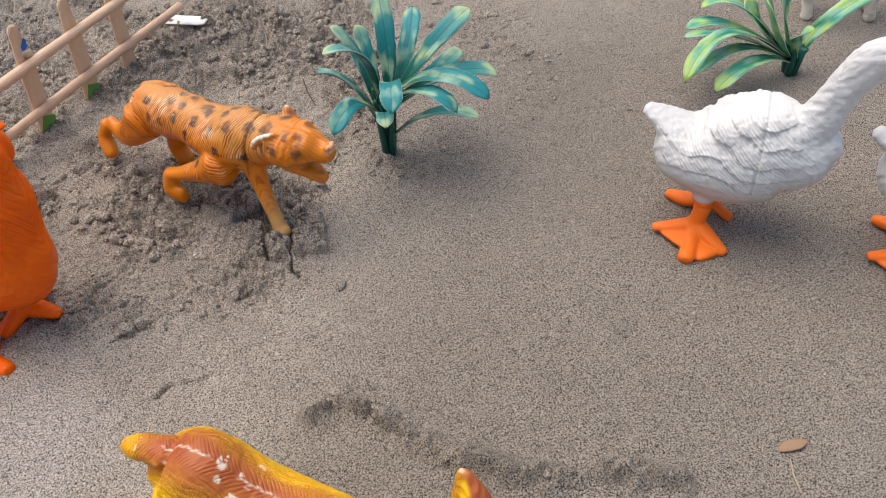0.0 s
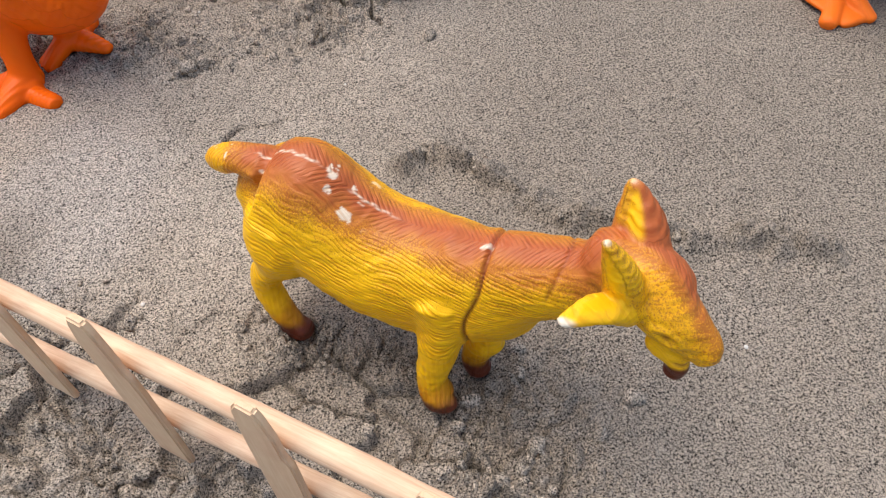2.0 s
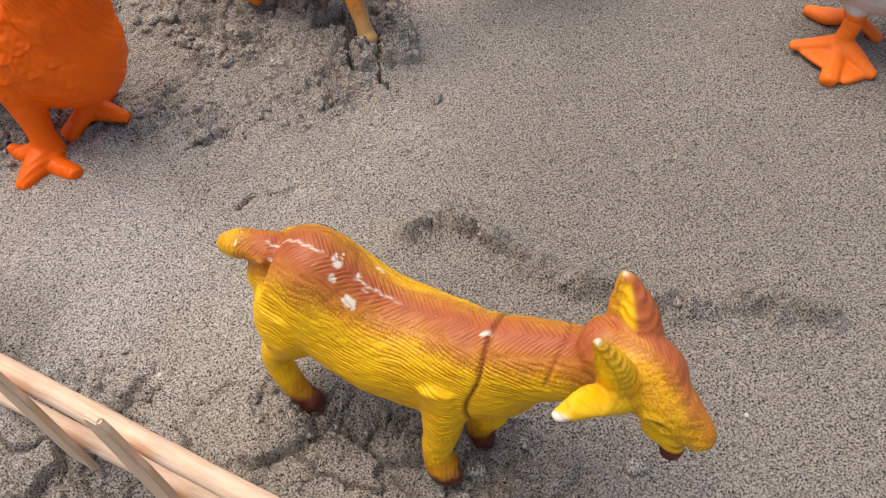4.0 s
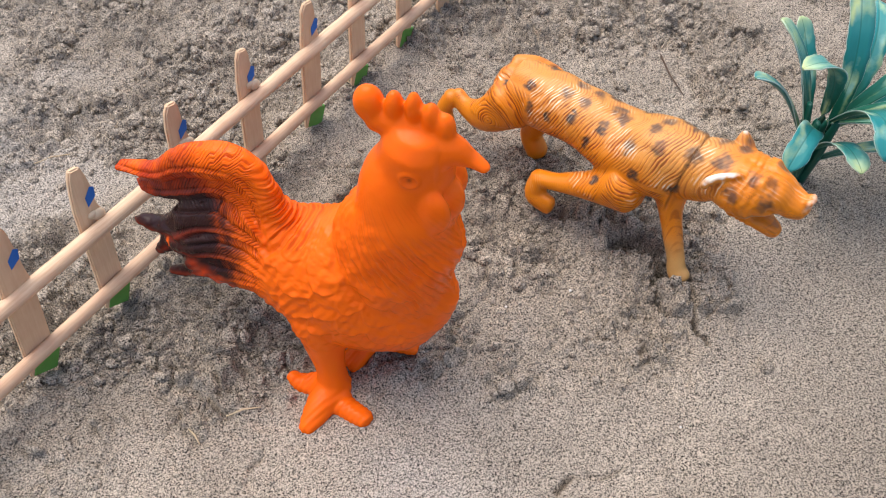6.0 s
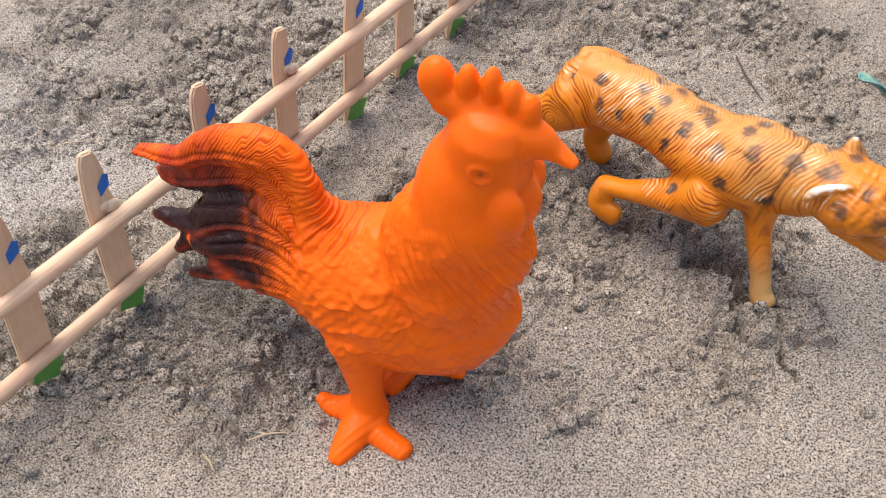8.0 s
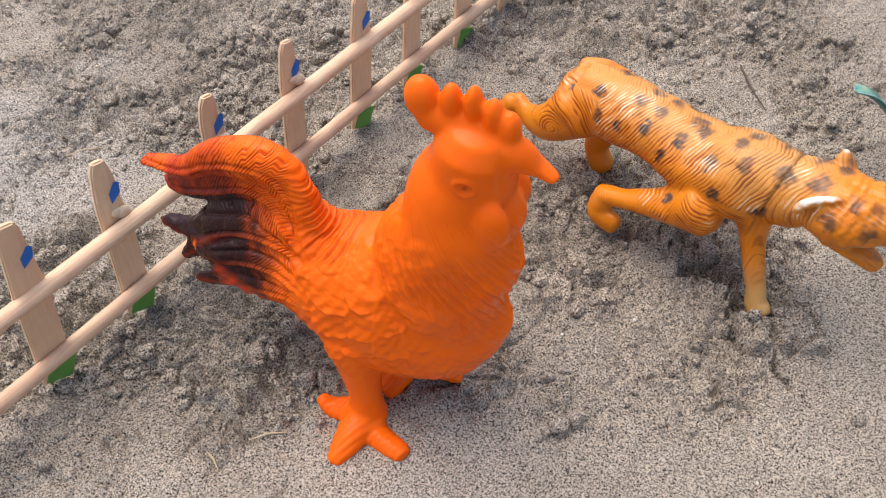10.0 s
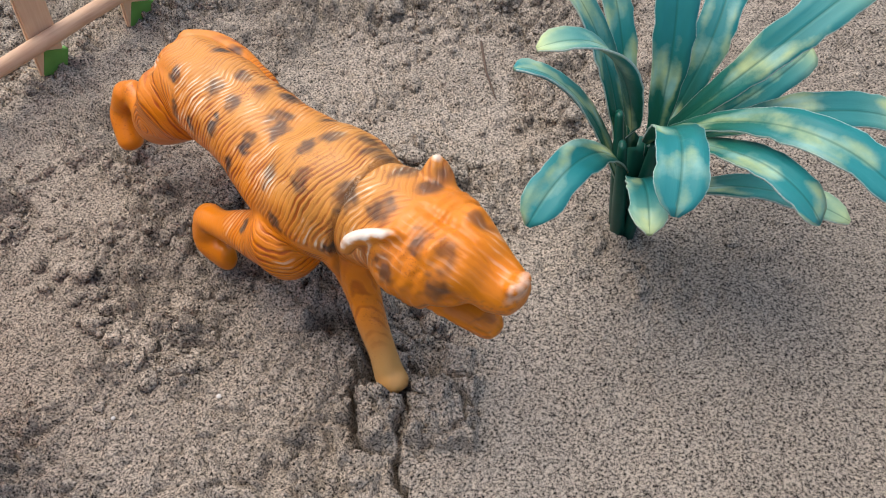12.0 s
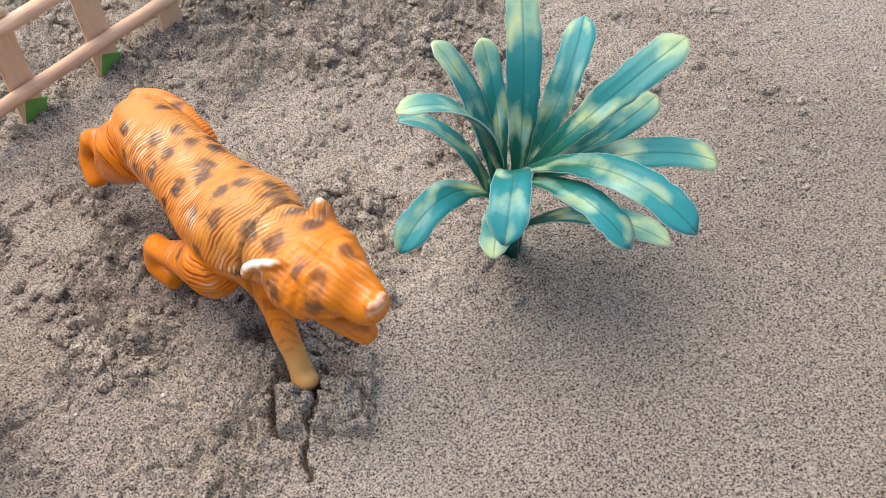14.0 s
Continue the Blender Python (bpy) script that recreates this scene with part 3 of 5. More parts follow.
fence((-0.1780, 0.1870, 0), 54.5,
      [(-0.0800, 0.003, 0.064, 11, 2, 0.0098), (-0.0480, 0.003, 0.060, 9, -1, 0.0092), (-0.0090, 0.003, 0.058, 8, 1, 0.0090), (0.0250, 0.002, 0.057, 8, 0, 0.0090),
       (0.0590, 0.002, 0.056, 8, 1, 0.0098), (0.0890, 0.002, 0.057, 7, 0, 0.0090), (0.1220, 0.000, 0.056, 6, 0, 0.0095), (0.1530, -0.002, 0.056, 5, 0, 0.0090),
       (-0.1150, 0.003, 0.062, 9, 0, 0.0095)],
      [(-0.135, 0.041, 0.200, 0.037, 0.0026), (-0.135, 0.0145, 0.200, 0.0130, 0.0025)],
      "pale stick fence with blue marks, green feet and round rails", -1,
      [(1, 1), (1, 1), (1, 1), (1, 0), (1, 1), (1, 1), (0, 1), (0, 0), (1, 0)])

fence((-0.069, -0.0315, 0), -35.5,
      [(-0.0385, 0.000, 0.066, 0, 0, 0.0100), (0.0005, 0.000, 0.068, 0, 0, 0.0100), (0.0405, 0.000, 0.069, 0, 0, 0.0105), (0.0780, 0.002, 0.070, 0, 0, 0.0105)],
      [(-0.090, 0.038, 0.125, 0.0575, 0.0028), (-0.090, 0.002, 0.125, 0.036, 0.0026)],
      "low bare fence of pale flat sticks on two round rails", 1, None)


# ---- toy animals ----
def frame_of(x, y, heading, z=0.0):
    return pose(x, y, z, 0, 0, heading)


def rgb(*c):
    return np.array(c)


def blend(a, b, f):
    return a * (1 - f)[:, None] + b * f[:, None]


# the rooster's tail feathers, from root to tip: along, aside, up, half width, half height
plumes = dict(
    sickle=[(-0.0129, 0, 0.0519, 0.0065, 0.0085), (-0.0196, -0.0006, 0.0645, 0.0045, 0.0068), (-0.0241, 0, 0.0765, 0.0040, 0.0074), (-0.0313, 0, 0.0798, 0.0050, 0.0066), (-0.0434, -0.0003, 0.0761, 0.0039, 0.0055), (-0.0554, -0.0001, 0.0688, 0.0035, 0.0031), (-0.0689, 0, 0.0666, 0.0020, 0.0016)],
    second=[(-0.0154, 0.0007, 0.0558, 0.0077, 0.0085), (-0.0263, 0.0012, 0.0652, 0.0051, 0.0069), (-0.0347, 0.0020, 0.0697, 0.0055, 0.0062), (-0.0487, 0.0018, 0.0640, 0.0054, 0.0056), (-0.0598, 0.0009, 0.0599, 0.0034, 0.0037), (-0.0658, 0.0011, 0.0597, 0.0012, 0.0013)],
    third=[(-0.0160, -0.0010, 0.0540, 0.0085, 0.0090), (-0.0301, -0.0020, 0.0591, 0.0070, 0.0070), (-0.0432, -0.0030, 0.0551, 0.0058, 0.0072), (-0.0537, -0.0030, 0.0470, 0.0043, 0.0047), (-0.0637, -0.0030, 0.0451, 0.0022, 0.0028), (-0.0692, -0.0031, 0.0450, 0.0013, 0.0014)],
    fourth=[(-0.0160, -0.0020, 0.0480, 0.0100, 0.0100), (-0.0320, -0.0040, 0.0500, 0.0076, 0.0088), (-0.0457, -0.0059, 0.0457, 0.0057, 0.0079), (-0.0553, -0.0054, 0.0419, 0.0025, 0.0040), (-0.0620, -0.0060, 0.0351, 0.0017, 0.0013)],
    fifth=[(-0.0164, -0.0029, 0.0437, 0.0106, 0.0108), (-0.0319, -0.0058, 0.0410, 0.0079, 0.0089), (-0.0452, -0.0076, 0.0388, 0.0046, 0.0069), (-0.0492, -0.0072, 0.0324, 0.0029, 0.0038), (-0.0587, -0.0079, 0.0284, 0.0016, 0.0014)],
    far_side=[(-0.0120, 0.0040, 0.0459, 0.0100, 0.0100), (-0.0300, 0.0070, 0.0428, 0.0074, 0.0099), (-0.0440, 0.0070, 0.0370, 0.0055, 0.0075), (-0.0530, 0.0060, 0.0320, 0.0030, 0.0040)],
)


def rooster_shape(co, nor):
    s, w, z = co.T
    orange, red, black = rgb(0.90, 0.128, 0.004), rgb(0.42, 0.036, 0.006), rgb(0.018, 0.010, 0.010)
    n = len(co)
    col = np.tile(orange, (n, 1))
    # tail: each feather has a rib and slanting barbs; gaps between feathers are cut in
    tail = step(-s, 0.014, 0.026) * step(z + 0.6 * (s + 0.03), 0.034, 0.046)
    near, second, along, off = np.full(n, 9.0), np.full(n, 9.0), np.zeros(n), np.zeros(n)
    for k, p in enumerate(list(plumes.values())[:5]):
        rows = eased(p, 3)
        d, t = near_line(s, z, [(r[0], r[2]) for r in rows])
        wide = np.interp(t, np.linspace(0, 1, len(rows)), [max(r[4], 0.002) for r in rows])
        rel = d / wide
        second = np.minimum(second, np.maximum(near, rel))
        along, off = np.where(rel < near, t * 0.075 + 0.011 * k, along), np.where(rel < near, d, off)
        near = np.minimum(near, rel)
    gap = np.exp(-((second - near) / 0.16) ** 2)
    rib = np.exp(-((off - 0.0012) / 0.00045) ** 2)
    shift = tail * (-0.0009 * gap - 0.0006 * rib + 0.0004 * np.exp(-(off / 0.0006) ** 2))
    barbs, barb_run = (along + 1.1 * off) / 0.0012, off / 0.004
    streak = fbm(along * 8, off * 3, 40, 3, 3) + 0.5 * np.sin(barbs * 6.28)
    line = np.interp(s, [-0.075, -0.062, -0.05, -0.040, -0.030, -0.020, -0.012], [0.0560, 0.0600, 0.0690, 0.0725, 0.0690, 0.0600, 0.050])
    under = step(line - z + 0.0020 * streak, -0.002, 0.007) * step(-s + 0.003 * streak, 0.021, 0.036)
    edge = step(line + 0.014 - z + 0.003 * streak, 0.0, 0.012) * step(-s, 0.024, 0.042)
    tip = step(-s, 0.058, 0.068) * 0.5
    col = blend(col, np.tile(red, (n, 1)), np.clip(np.maximum(edge, tip), 0, 1))
    col = blend(col, np.tile(black, (n, 1)), np.clip(under * (1 - 0.35 * np.exp(-(off / 0.0009) ** 2)), 0, 1) * 0.97)
    col = blend(col, np.tile(red * 1.5, (n, 1)), 0.85 * step(-(z - 0.040) - 0.5 * (s + 0.035), -0.003, 0.004) * step(-s, 0.020, 0.026) * step(s, -0.050, -0.042))
    col = blend(col, np.tile(orange, (n, 1)), 0.9 * step(-np.hypot((s + 0.0545) * 2, z - 0.0450), -0.0022, -0.0010))
    # wing feathers in uneven scallops
    wing = step(np.abs(w), 0.007, 0.013) * step(s, -0.022, -0.010) * step(-s, -0.030, -0.020) * step(z, 0.024, 0.032) * step(-z, -0.066, -0.056)
    ww, wz = s + 0.0022 * fbm(s, z, 60, 1, 65), z + 0.0022 * fbm(s, z, 60, 1, 66)
    a, b = -0.55 * ww - 0.84 * wz + 0.075, -0.84 * ww + 0.55 * wz
    lap, across_feather = np.zeros(n), np.zeros(n)
    for k in range(12, -1, -1):
        across = (b / 0.0105 + 0.5 * (k % 2)) % 1 * 2 - 1
        inside = 0.0080 * (k + 1) - 0.0046 * across ** 2 - a
        lap = np.where(inside > 0, np.exp(-inside / 0.0034) * step(inside, -0.0002, 0.0011) + 0.10 * np.cos(across * 12), lap)
        across_feather = np.where(inside > 0, across, across_feather)
    belly = step(np.abs(w), 0.003, 0.008) * step(s, 0.0, 0.012) * step(z, 0.018, 0.026) * step(-z, -0.056, -0.046)
    shift += (0.0014 * wing + 0.00055 * belly * (1 - wing)) * lap * (0.7 + 0.4 * fbm(s, z, 110, 2, 67))
    # hackles round the neck, fanned streaks on the flank and rump
    ring = 0.014 * np.arctan2(np.abs(w), -(s - 0.021))
    hackle = step(z, 0.040, 0.056) * step(-z, -0.097, -0.084) * step(s, -0.006, 0.004)
    hack = (ring + 0.55 * z) / 0.0027
    turn, reach = np.arctan2(z - 0.078, s - 0.002), np.hypot(z - 0.078, s - 0.002)
    flank = step(-s, -0.004, 0.010) * (1 - tail) * step(z, 0.026, 0.036) * (1 - wing)
    fan = turn * 0.030 / 0.0026
    shift += 0.00036 * hackle * (1 - wing) * np.sin(hack * 6.283 + 2.4 * fbm(s, z, 130, 2, 5)) * step(-z, -0.088, -0.070)
    shift += 0.00032 * flank * np.sin(fan * 6.283 + 2.4 * fbm(s, z, 130, 2, 6))
    shift += 0.00035 * fbm(s, w + z, 230, 3, 7) * step(z, 0.02, 0.03) * step(-z, -0.090, -0.075)
    which = np.select([tail > 0.4, wing > 0.4, flank > 0.4], [0, 1, 2], 3)
    phase = np.choose(which, [barbs, across_feather * 4.0 + lap, fan * 1.8, hack * 1.8])
    run = np.choose(which, [barb_run, lap * 2, reach / 0.008, z / 0.010])
    calm = (1 - step(tail, 0.08, 0.36)) * (1 - step(wing, 0.08, 0.36))
    rel = np.choose(which, [0.9 * step(tail, 0.44, 0.80) * (1 - 0.3 * under), 0 * s, 0.50 * step(flank, 0.44, 0.80) * calm, 0.15 * hackle * calm * (1 - step(flank, 0.08, 0.36))])
    # eyelid ring, hollow and pupil; fold round the bill; ridge lines on toes
    eye = np.hypot(s - 0.0272, z - 0.1010)
    beside = np.abs(w) > 0.004
    shift += np.where(beside, 0.0005 * np.exp(-((eye - 0.0021) / 0.0006) ** 2) - 0.0005 * np.exp(-(eye / 0.0011) ** 2), 0)
    col = blend(col, np.tile(black, (n, 1)), np.exp(-(np.hypot(s - 0.0272, z - 0.1008) / 0.0006) ** 2) * beside * 0.6)
    shift -= 0.0004 * np.exp(-((z - 0.1012 + 0.10 * (s - 0.035)) / 0.0005) ** 2) * step(s, 0.033, 0.036)
    shift -= 0.0003 * np.exp(-((s - 0.0335) / 0.0006) ** 2) * step(z, 0.097, 0.099) * step(-z, -0.108, -0.106)
    shift += 0.00012 * np.sin((s - 0.6 * w) * 3000) * step(-z, -0.009, -0.005)
    return shift, col, rel, np.c_[phase, run]


rooster = dict(
    body=[(-0.0359, 0, 0.0505, 0.0080, 0.0090), (-0.0260, -0.0003, 0.0458, 0.0122, 0.0147), (-0.0109, -0.0003, 0.0418, 0.0167, 0.0232), (0.0036, -0.0004, 0.0402, 0.0182, 0.0275), (0.0135, -0.0004, 0.0410, 0.0155, 0.0255), (0.0225, -0.0004, 0.0450, 0.0118, 0.0180), (0.0290, -0.0004, 0.0490, 0.0075, 0.0110)],
    neck=[(0.0078, 0, 0.0381, 0.0100, 0.0111), (0.0155, -0.0002, 0.0543, 0.0144, 0.0157), (0.0180, -0.0002, 0.0681, 0.0139, 0.0165), (0.0219, -0.0004, 0.0795, 0.0131, 0.0138), (0.0222, -0.0002, 0.0898, 0.0110, 0.0114), (0.0252, 0.0003, 0.0973, 0.0092, 0.0103), (0.0267, 0.0003, 0.1061, 0.0091, 0.0084)],
    bill=[(0.0279, 0, 0.1028, 0.0060, 0.0060), (0.0344, -0.0001, 0.1052, 0.0036, 0.0053), (0.0393, 0.0006, 0.1032, 0.0026, 0.0020), (0.0433, 0.0002, 0.1012, 0.0019, 0.0012)],
    comb_base=[(0.0157, 0.0001, 0.1101, 0.0028, 0.0038), (0.0240, 0, 0.1094, 0.0030, 0.0038), (0.0334, 0, 0.1080, 0.0026, 0.0032)],
    breast=[(0.0234, -0.0001, 0.0778, 0.0095, 0.0085), (0.0278, -0.0001, 0.0703, 0.0109, 0.0097), (0.0257, -0.0002, 0.0603, 0.0115, 0.0089), (0.0199, 0, 0.0470, 0.0121, 0.0140), (0.0120, 0, 0.0360, 0.0105, 0.0130), (0.0050, 0, 0.0280, 0.0085, 0.0090)],
    comb_back=(0.0150, 0.0004, 0.1140, 0.0040, 0.0034, 0.0052),
    comb_second=(0.0214, 0.0001, 0.1150, 0.0023, 0.0026, 0.0047),
    comb_third=(0.0260, 0.0003, 0.1155, 0.0020, 0.0026, 0.0048),
    comb_fourth=(0.0301, 0.0002, 0.1138, 0.0022, 0.0026, 0.0045),
    comb_front=(0.0335, 0.0002, 0.1117, 0.0025, 0.0026, 0.0043),
    near_wattle=(0.0322, -0.0068, 0.0892, 0.0046, 0.0030, 0.0076),
    far_wattle=(0.0322, 0.0066, 0.0885, 0.0046, 0.0030, 0.0072),
    chin=(0.0321, 0.0001, 0.0874, 0.0059, 0.0054, 0.0073),
    near_leg=[(-0.0051, -0.0088, 0.0322, 0.0102, 0.0119), (-0.0039, -0.0129, 0.0222, 0.0069, 0.0083), (-0.0017, -0.0164, 0.0121, 0.0048, 0.0055), (-0.0009, -0.0180, 0.0059, 0.0052, 0.0052)],
    near_mid_toe=[(-0.0009, -0.0180, 0.0046, 0.0054, 0.0048), (-0.0024, -0.0272, 0.0021, 0.0047, 0.0047), (-0.0037, -0.0346, 0.0011, 0.0028, 0.0028)],
    near_front_toe=[(-0.0008, -0.0179, 0.0043, 0.0057, 0.0048), (0.0031, -0.0227, 0.0008, 0.0042, 0.0043), (0.0133, -0.0261, 0.0019, 0.0032, 0.0028)],
    near_back_toe=[(-0.0005, -0.0181, 0.0050, 0.0048, 0.0043), (-0.0106, -0.0201, 0.0012, 0.0036, 0.0032), (-0.0156, -0.0198, 0.0036, 0.0021, 0.0019)],
    far_leg=[(0.0030, 0.0080, 0.0300, 0.0090, 0.0100), (0.0040, 0.0060, 0.0170, 0.0062, 0.0064), (0.0050, 0.0030, 0.0070, 0.0050, 0.0050)],
    far_front_toe=[(0.0050, 0.0030, 0.0050, 0.0050, 0.0046), (0.0122, 0.0030, 0.0037, 0.0041, 0.0034), (0.0194, 0.0029, 0.0019, 0.0026, 0.0019)],
    far_inner_toe=[(0.0049, 0.0030, 0.0050, 0.0050, 0.0046), (0.0037, -0.0021, 0.0040, 0.0038, 0.0035), (0.0001, -0.0078, -0.0004, 0.0047, 0.0035)],
    far_outer_toe=[(0.0050, 0.0030, 0.0055, 0.0050, 0.0045), (0.0059, 0.0100, 0.0038, 0.0040, 0.0036), (0.0066, 0.0155, 0.0027, 0.0032, 0.0028)],
)
figurine("toy_rooster", [*rooster.values(), *plumes.values()], ROOSTER, rooster_shape, frame_of(-0.1205, 0.1295, -20, 0.0), "glossy orange plastic toy rooster with a blackened tail", "toy rooster", voxel=0.00045, rounds=12)


def goat_shape(co, nor):
    s, w, z = co.T
    yellow, ochre, brown, hoof, white = rgb(0.86, 0.47, 0.004), rgb(0.66, 0.23, 0.006), rgb(0.36, 0.072, 0.026), rgb(0.10, 0.022, 0.010), rgb(0.78, 0.68, 0.52)
    n = len(co)
    head = step(s, 0.040, 0.046)
    mid = np.interp(s, [-0.05, 0.02, 0.045, 0.052, 0.068], [0.0, -0.0012, 0.0045, 0.0020, -0.0045])
    spine = np.interp(s, [-0.056, -0.045, -0.033, -0.015, 0.0, 0.015, 0.027, 0.039, 0.045, 0.052, 0.058, 0.070], [0.054, 0.0575, 0.0630, 0.0535, 0.0505, 0.0538, 0.0550, 0.0570, 0.0610, 0.0625, 0.0590, 0.050])
    side = w - mid
    down = spine - z + 0.0014 * fbm(s, w, 200, 3, 9) + 0.12 * np.abs(side)
    ear = step(-w, 0.0085, 0.0105) * step(s, 0.034, 0.036) * step(z, 0.054, 0.056)
    horn = step(z, 0.0625, 0.0645) * step(s, 0.040, 0.043) * (1 - ear)
    col = np.tile(yellow, (n, 1))
    col = blend(col, np.tile(ochre, (n, 1)), step(-down, -0.0100, -0.001) * 0.4)
    bank = 0.015 * np.arctan2(side, z - 0.034) + 0.0012 * fbm(s, w, 150, 3, 11)
    cover = step(-np.abs(bank + 0.0004), -0.0086, -0.0008) * step(s, -0.0530, -0.0440)
    face = step(side + 0.0010 * fbm(s, w, 200, 2, 13), -0.0042, 0.0012) * step(z, 0.043, 0.048) * (0.25 + 0.75 * step(-s, -0.068, -0.060))
    cover = (cover * (1 - head) + face * head) * (1 - ear)
    tail_top = step(-s, 0.0450, 0.0475) * step(nor[:, 2], 0.3, 0.8)
    cover = np.maximum(cover, 0.55 * tail_top * step(s, -0.0520, -0.0480))
    col = blend(col, np.tile(brown, (n, 1)), cover * 0.92)
    spray = np.clip(4 * cover * (1 - cover) * 0.55 + 0.42 * step(-down, -0.019, -0.010) * (1 - cover) + 0.14 * head, 0, 1)
    low = step(-z - 0.0012 * fbm(s, w, 500, 2, 12), -0.015, -0.008)
    col = blend(col, np.tile(ochre * 0.6, (n, 1)), low * 0.8)
    col = blend(col, np.tile(hoof, (n, 1)), step(-z, -0.0085, -0.0055))
    beard = step(-np.hypot((s - 0.0625) / 1.4, z - 0.0365), -0.0038, -0.0028)
    col = blend(col, np.tile(hoof, (n, 1)), beard)
    # horns: pale rings, white at the very tip; the far one brown in front
    col = blend(col, np.tile(yellow, (n, 1)), horn * np.where(w < 0.004, 0.9, step(-nor[:, 0], -0.15, 0.25)))
    tips = np.maximum(step(z, 0.0766, 0.0774), step(z, 0.0706, 0.0714) * step(w, 0.0085, 0.0105)) * 0.85
    tips = np.maximum(tips, ear * step(-w, 0.0193, 0.0206))
    col = blend(col, np.tile(yellow, (n, 1)), ear * 0.95)
    col = blend(col, np.tile(white, (n, 1)), tips)
    ring_height = np.where(w < 0.002, z + 0.3 * s, z - 0.3 * w)
    shift = 0.00016 * horn * np.sin(ring_height * 6.283 / 0.0017)
    # eye slit, nostril and mouth line
    eye = np.hypot((s - 0.0582) / 1.8, z - 0.0515 + 0.35 * (s - 0.0582))
    beside = np.abs(side) > 0.003
    col = blend(col, np.tile(hoof, (n, 1)), np.exp(-(eye / 0.0006) ** 2) * beside * 0.9)
    shift += np.where(beside, 0.0006 * np.exp(-((eye - 0.0018) / 0.0006) ** 2) - 0.0004 * np.exp(-(eye / 0.0009) ** 2), 0)
    mouth = np.exp(-((z - 0.0405 + 0.25 * (s - 0.065)) / 0.0004) ** 2) * step(s, 0.0605, 0.0625)
    shift -= 0.0005 * mouth
    col = blend(col, np.tile(brown * 0.5, (n, 1)), mouth * 0.7)
    # a worn white line down the spine, and chips beside it
    dent = 0.0003 * np.sin(s * 500) + 0.0002 * np.sin(s * 1900)
    back = step(nor[:, 2], 0.45, 0.65) * step(-s, -0.016, -0.010)
    worn = np.exp(-((side - dent) / 0.00028) ** 2) * step(-s, 0.004, 0.012) * step(s, -0.044, -0.040) * back * step(fbm(s, w, 260, 2, 71), -0.5, -0.1)
    worn = np.maximum(worn, step(fbm(s, w, 420, 3, 77) + 0.8 * fbm(s, w, 80, 2, 78), 1.55, 1.64) * step(-down, -0.010, -0.004) * step(-s, 0.010, 0.018))
    for a, b, r in ((-0.0215, -0.0005, 0.0016), (-0.0165, -0.0062, 0.0013), (-0.0395, -0.0035, 0.0009), (0.0165, -0.0010, 0.0012)):
        worn = np.maximum(worn, step(-np.hypot(s - a, (side - b) * 1.3) - 0.0009 * fbm(s, w, 700, 2, 79), -r, -r * 0.6) * step(z, 0.045, 0.048))
    col = blend(col, np.tile(white, (n, 1)), np.clip(worn, 0, 1) * 0.85)
    # the cut round the neck base, and a shorter fold before the head
    cut = s - 0.0178 - 0.10 * (z - 0.055) - 0.0007 * np.sin(z * 300)
    seam = np.exp(-(cut / 0.00045) ** 2)
    fold = np.exp(-((s - 0.0335 - 0.2 * (z - 0.055)) / 0.0005) ** 2) * step(z, 0.047, 0.051)
    shift += -0.0010 * seam * step(z, 0.020, 0.024) - 0.0005 * fold + 0.0005 * step(-cut, -0.0005, 0.0005) * step(s, 0.004, 0.016)
    col = blend(col, np.tile(brown * 0.55, (n, 1)), np.clip(seam * step(z, 0.02, 0.024) + 0.6 * fold, 0, 1) * 0.8)
    # muscles, and hair: lengthwise on the flanks, herringbone along the spine
    shift += 0.0008 * fbm(s, z, 60, 2, 81) * step(z, 0.022, 0.03) * (1 - head)
    shift += 0.00015 * fbm(s, z * 2.2, 420, 2, 82) * (1 - horn)
    arc = 0.015 * np.arctan2(np.abs(side), z - 0.036)
    flank = (arc - 0.22 * s + 0.0010 * fbm(s, z, 90, 2, 83)) / 0.00098
    ridge = (s + 0.9 * np.abs(side)) / 0.0013
    leg = step(-z, -0.026, -0.022)
    which = np.select([horn > 0.5, leg > 0.5, np.abs(side) < 0.0050, ], [0, 1, 2], 3)
    phase = np.choose(which, [ring_height / 0.0017, (s + 0.5 * w) / 0.0014, ridge, flank])
    run = np.choose(which, [w / 0.01, z / 0.006, side / 0.004, s / 0.007])
    clear = np.clip(1 - tips - ear - worn, 0, 1)
    relief = np.where(horn > 0.5, 0.7, 0.70) * (1 - 0.55 * head * (1 - horn)) * (1 - 0.4 * leg) * step(np.abs(np.abs(side) - 0.0050), 0.0001, 0.0010)
    return shift, np.c_[col, spray * clear], relief, np.c_[phase, run]


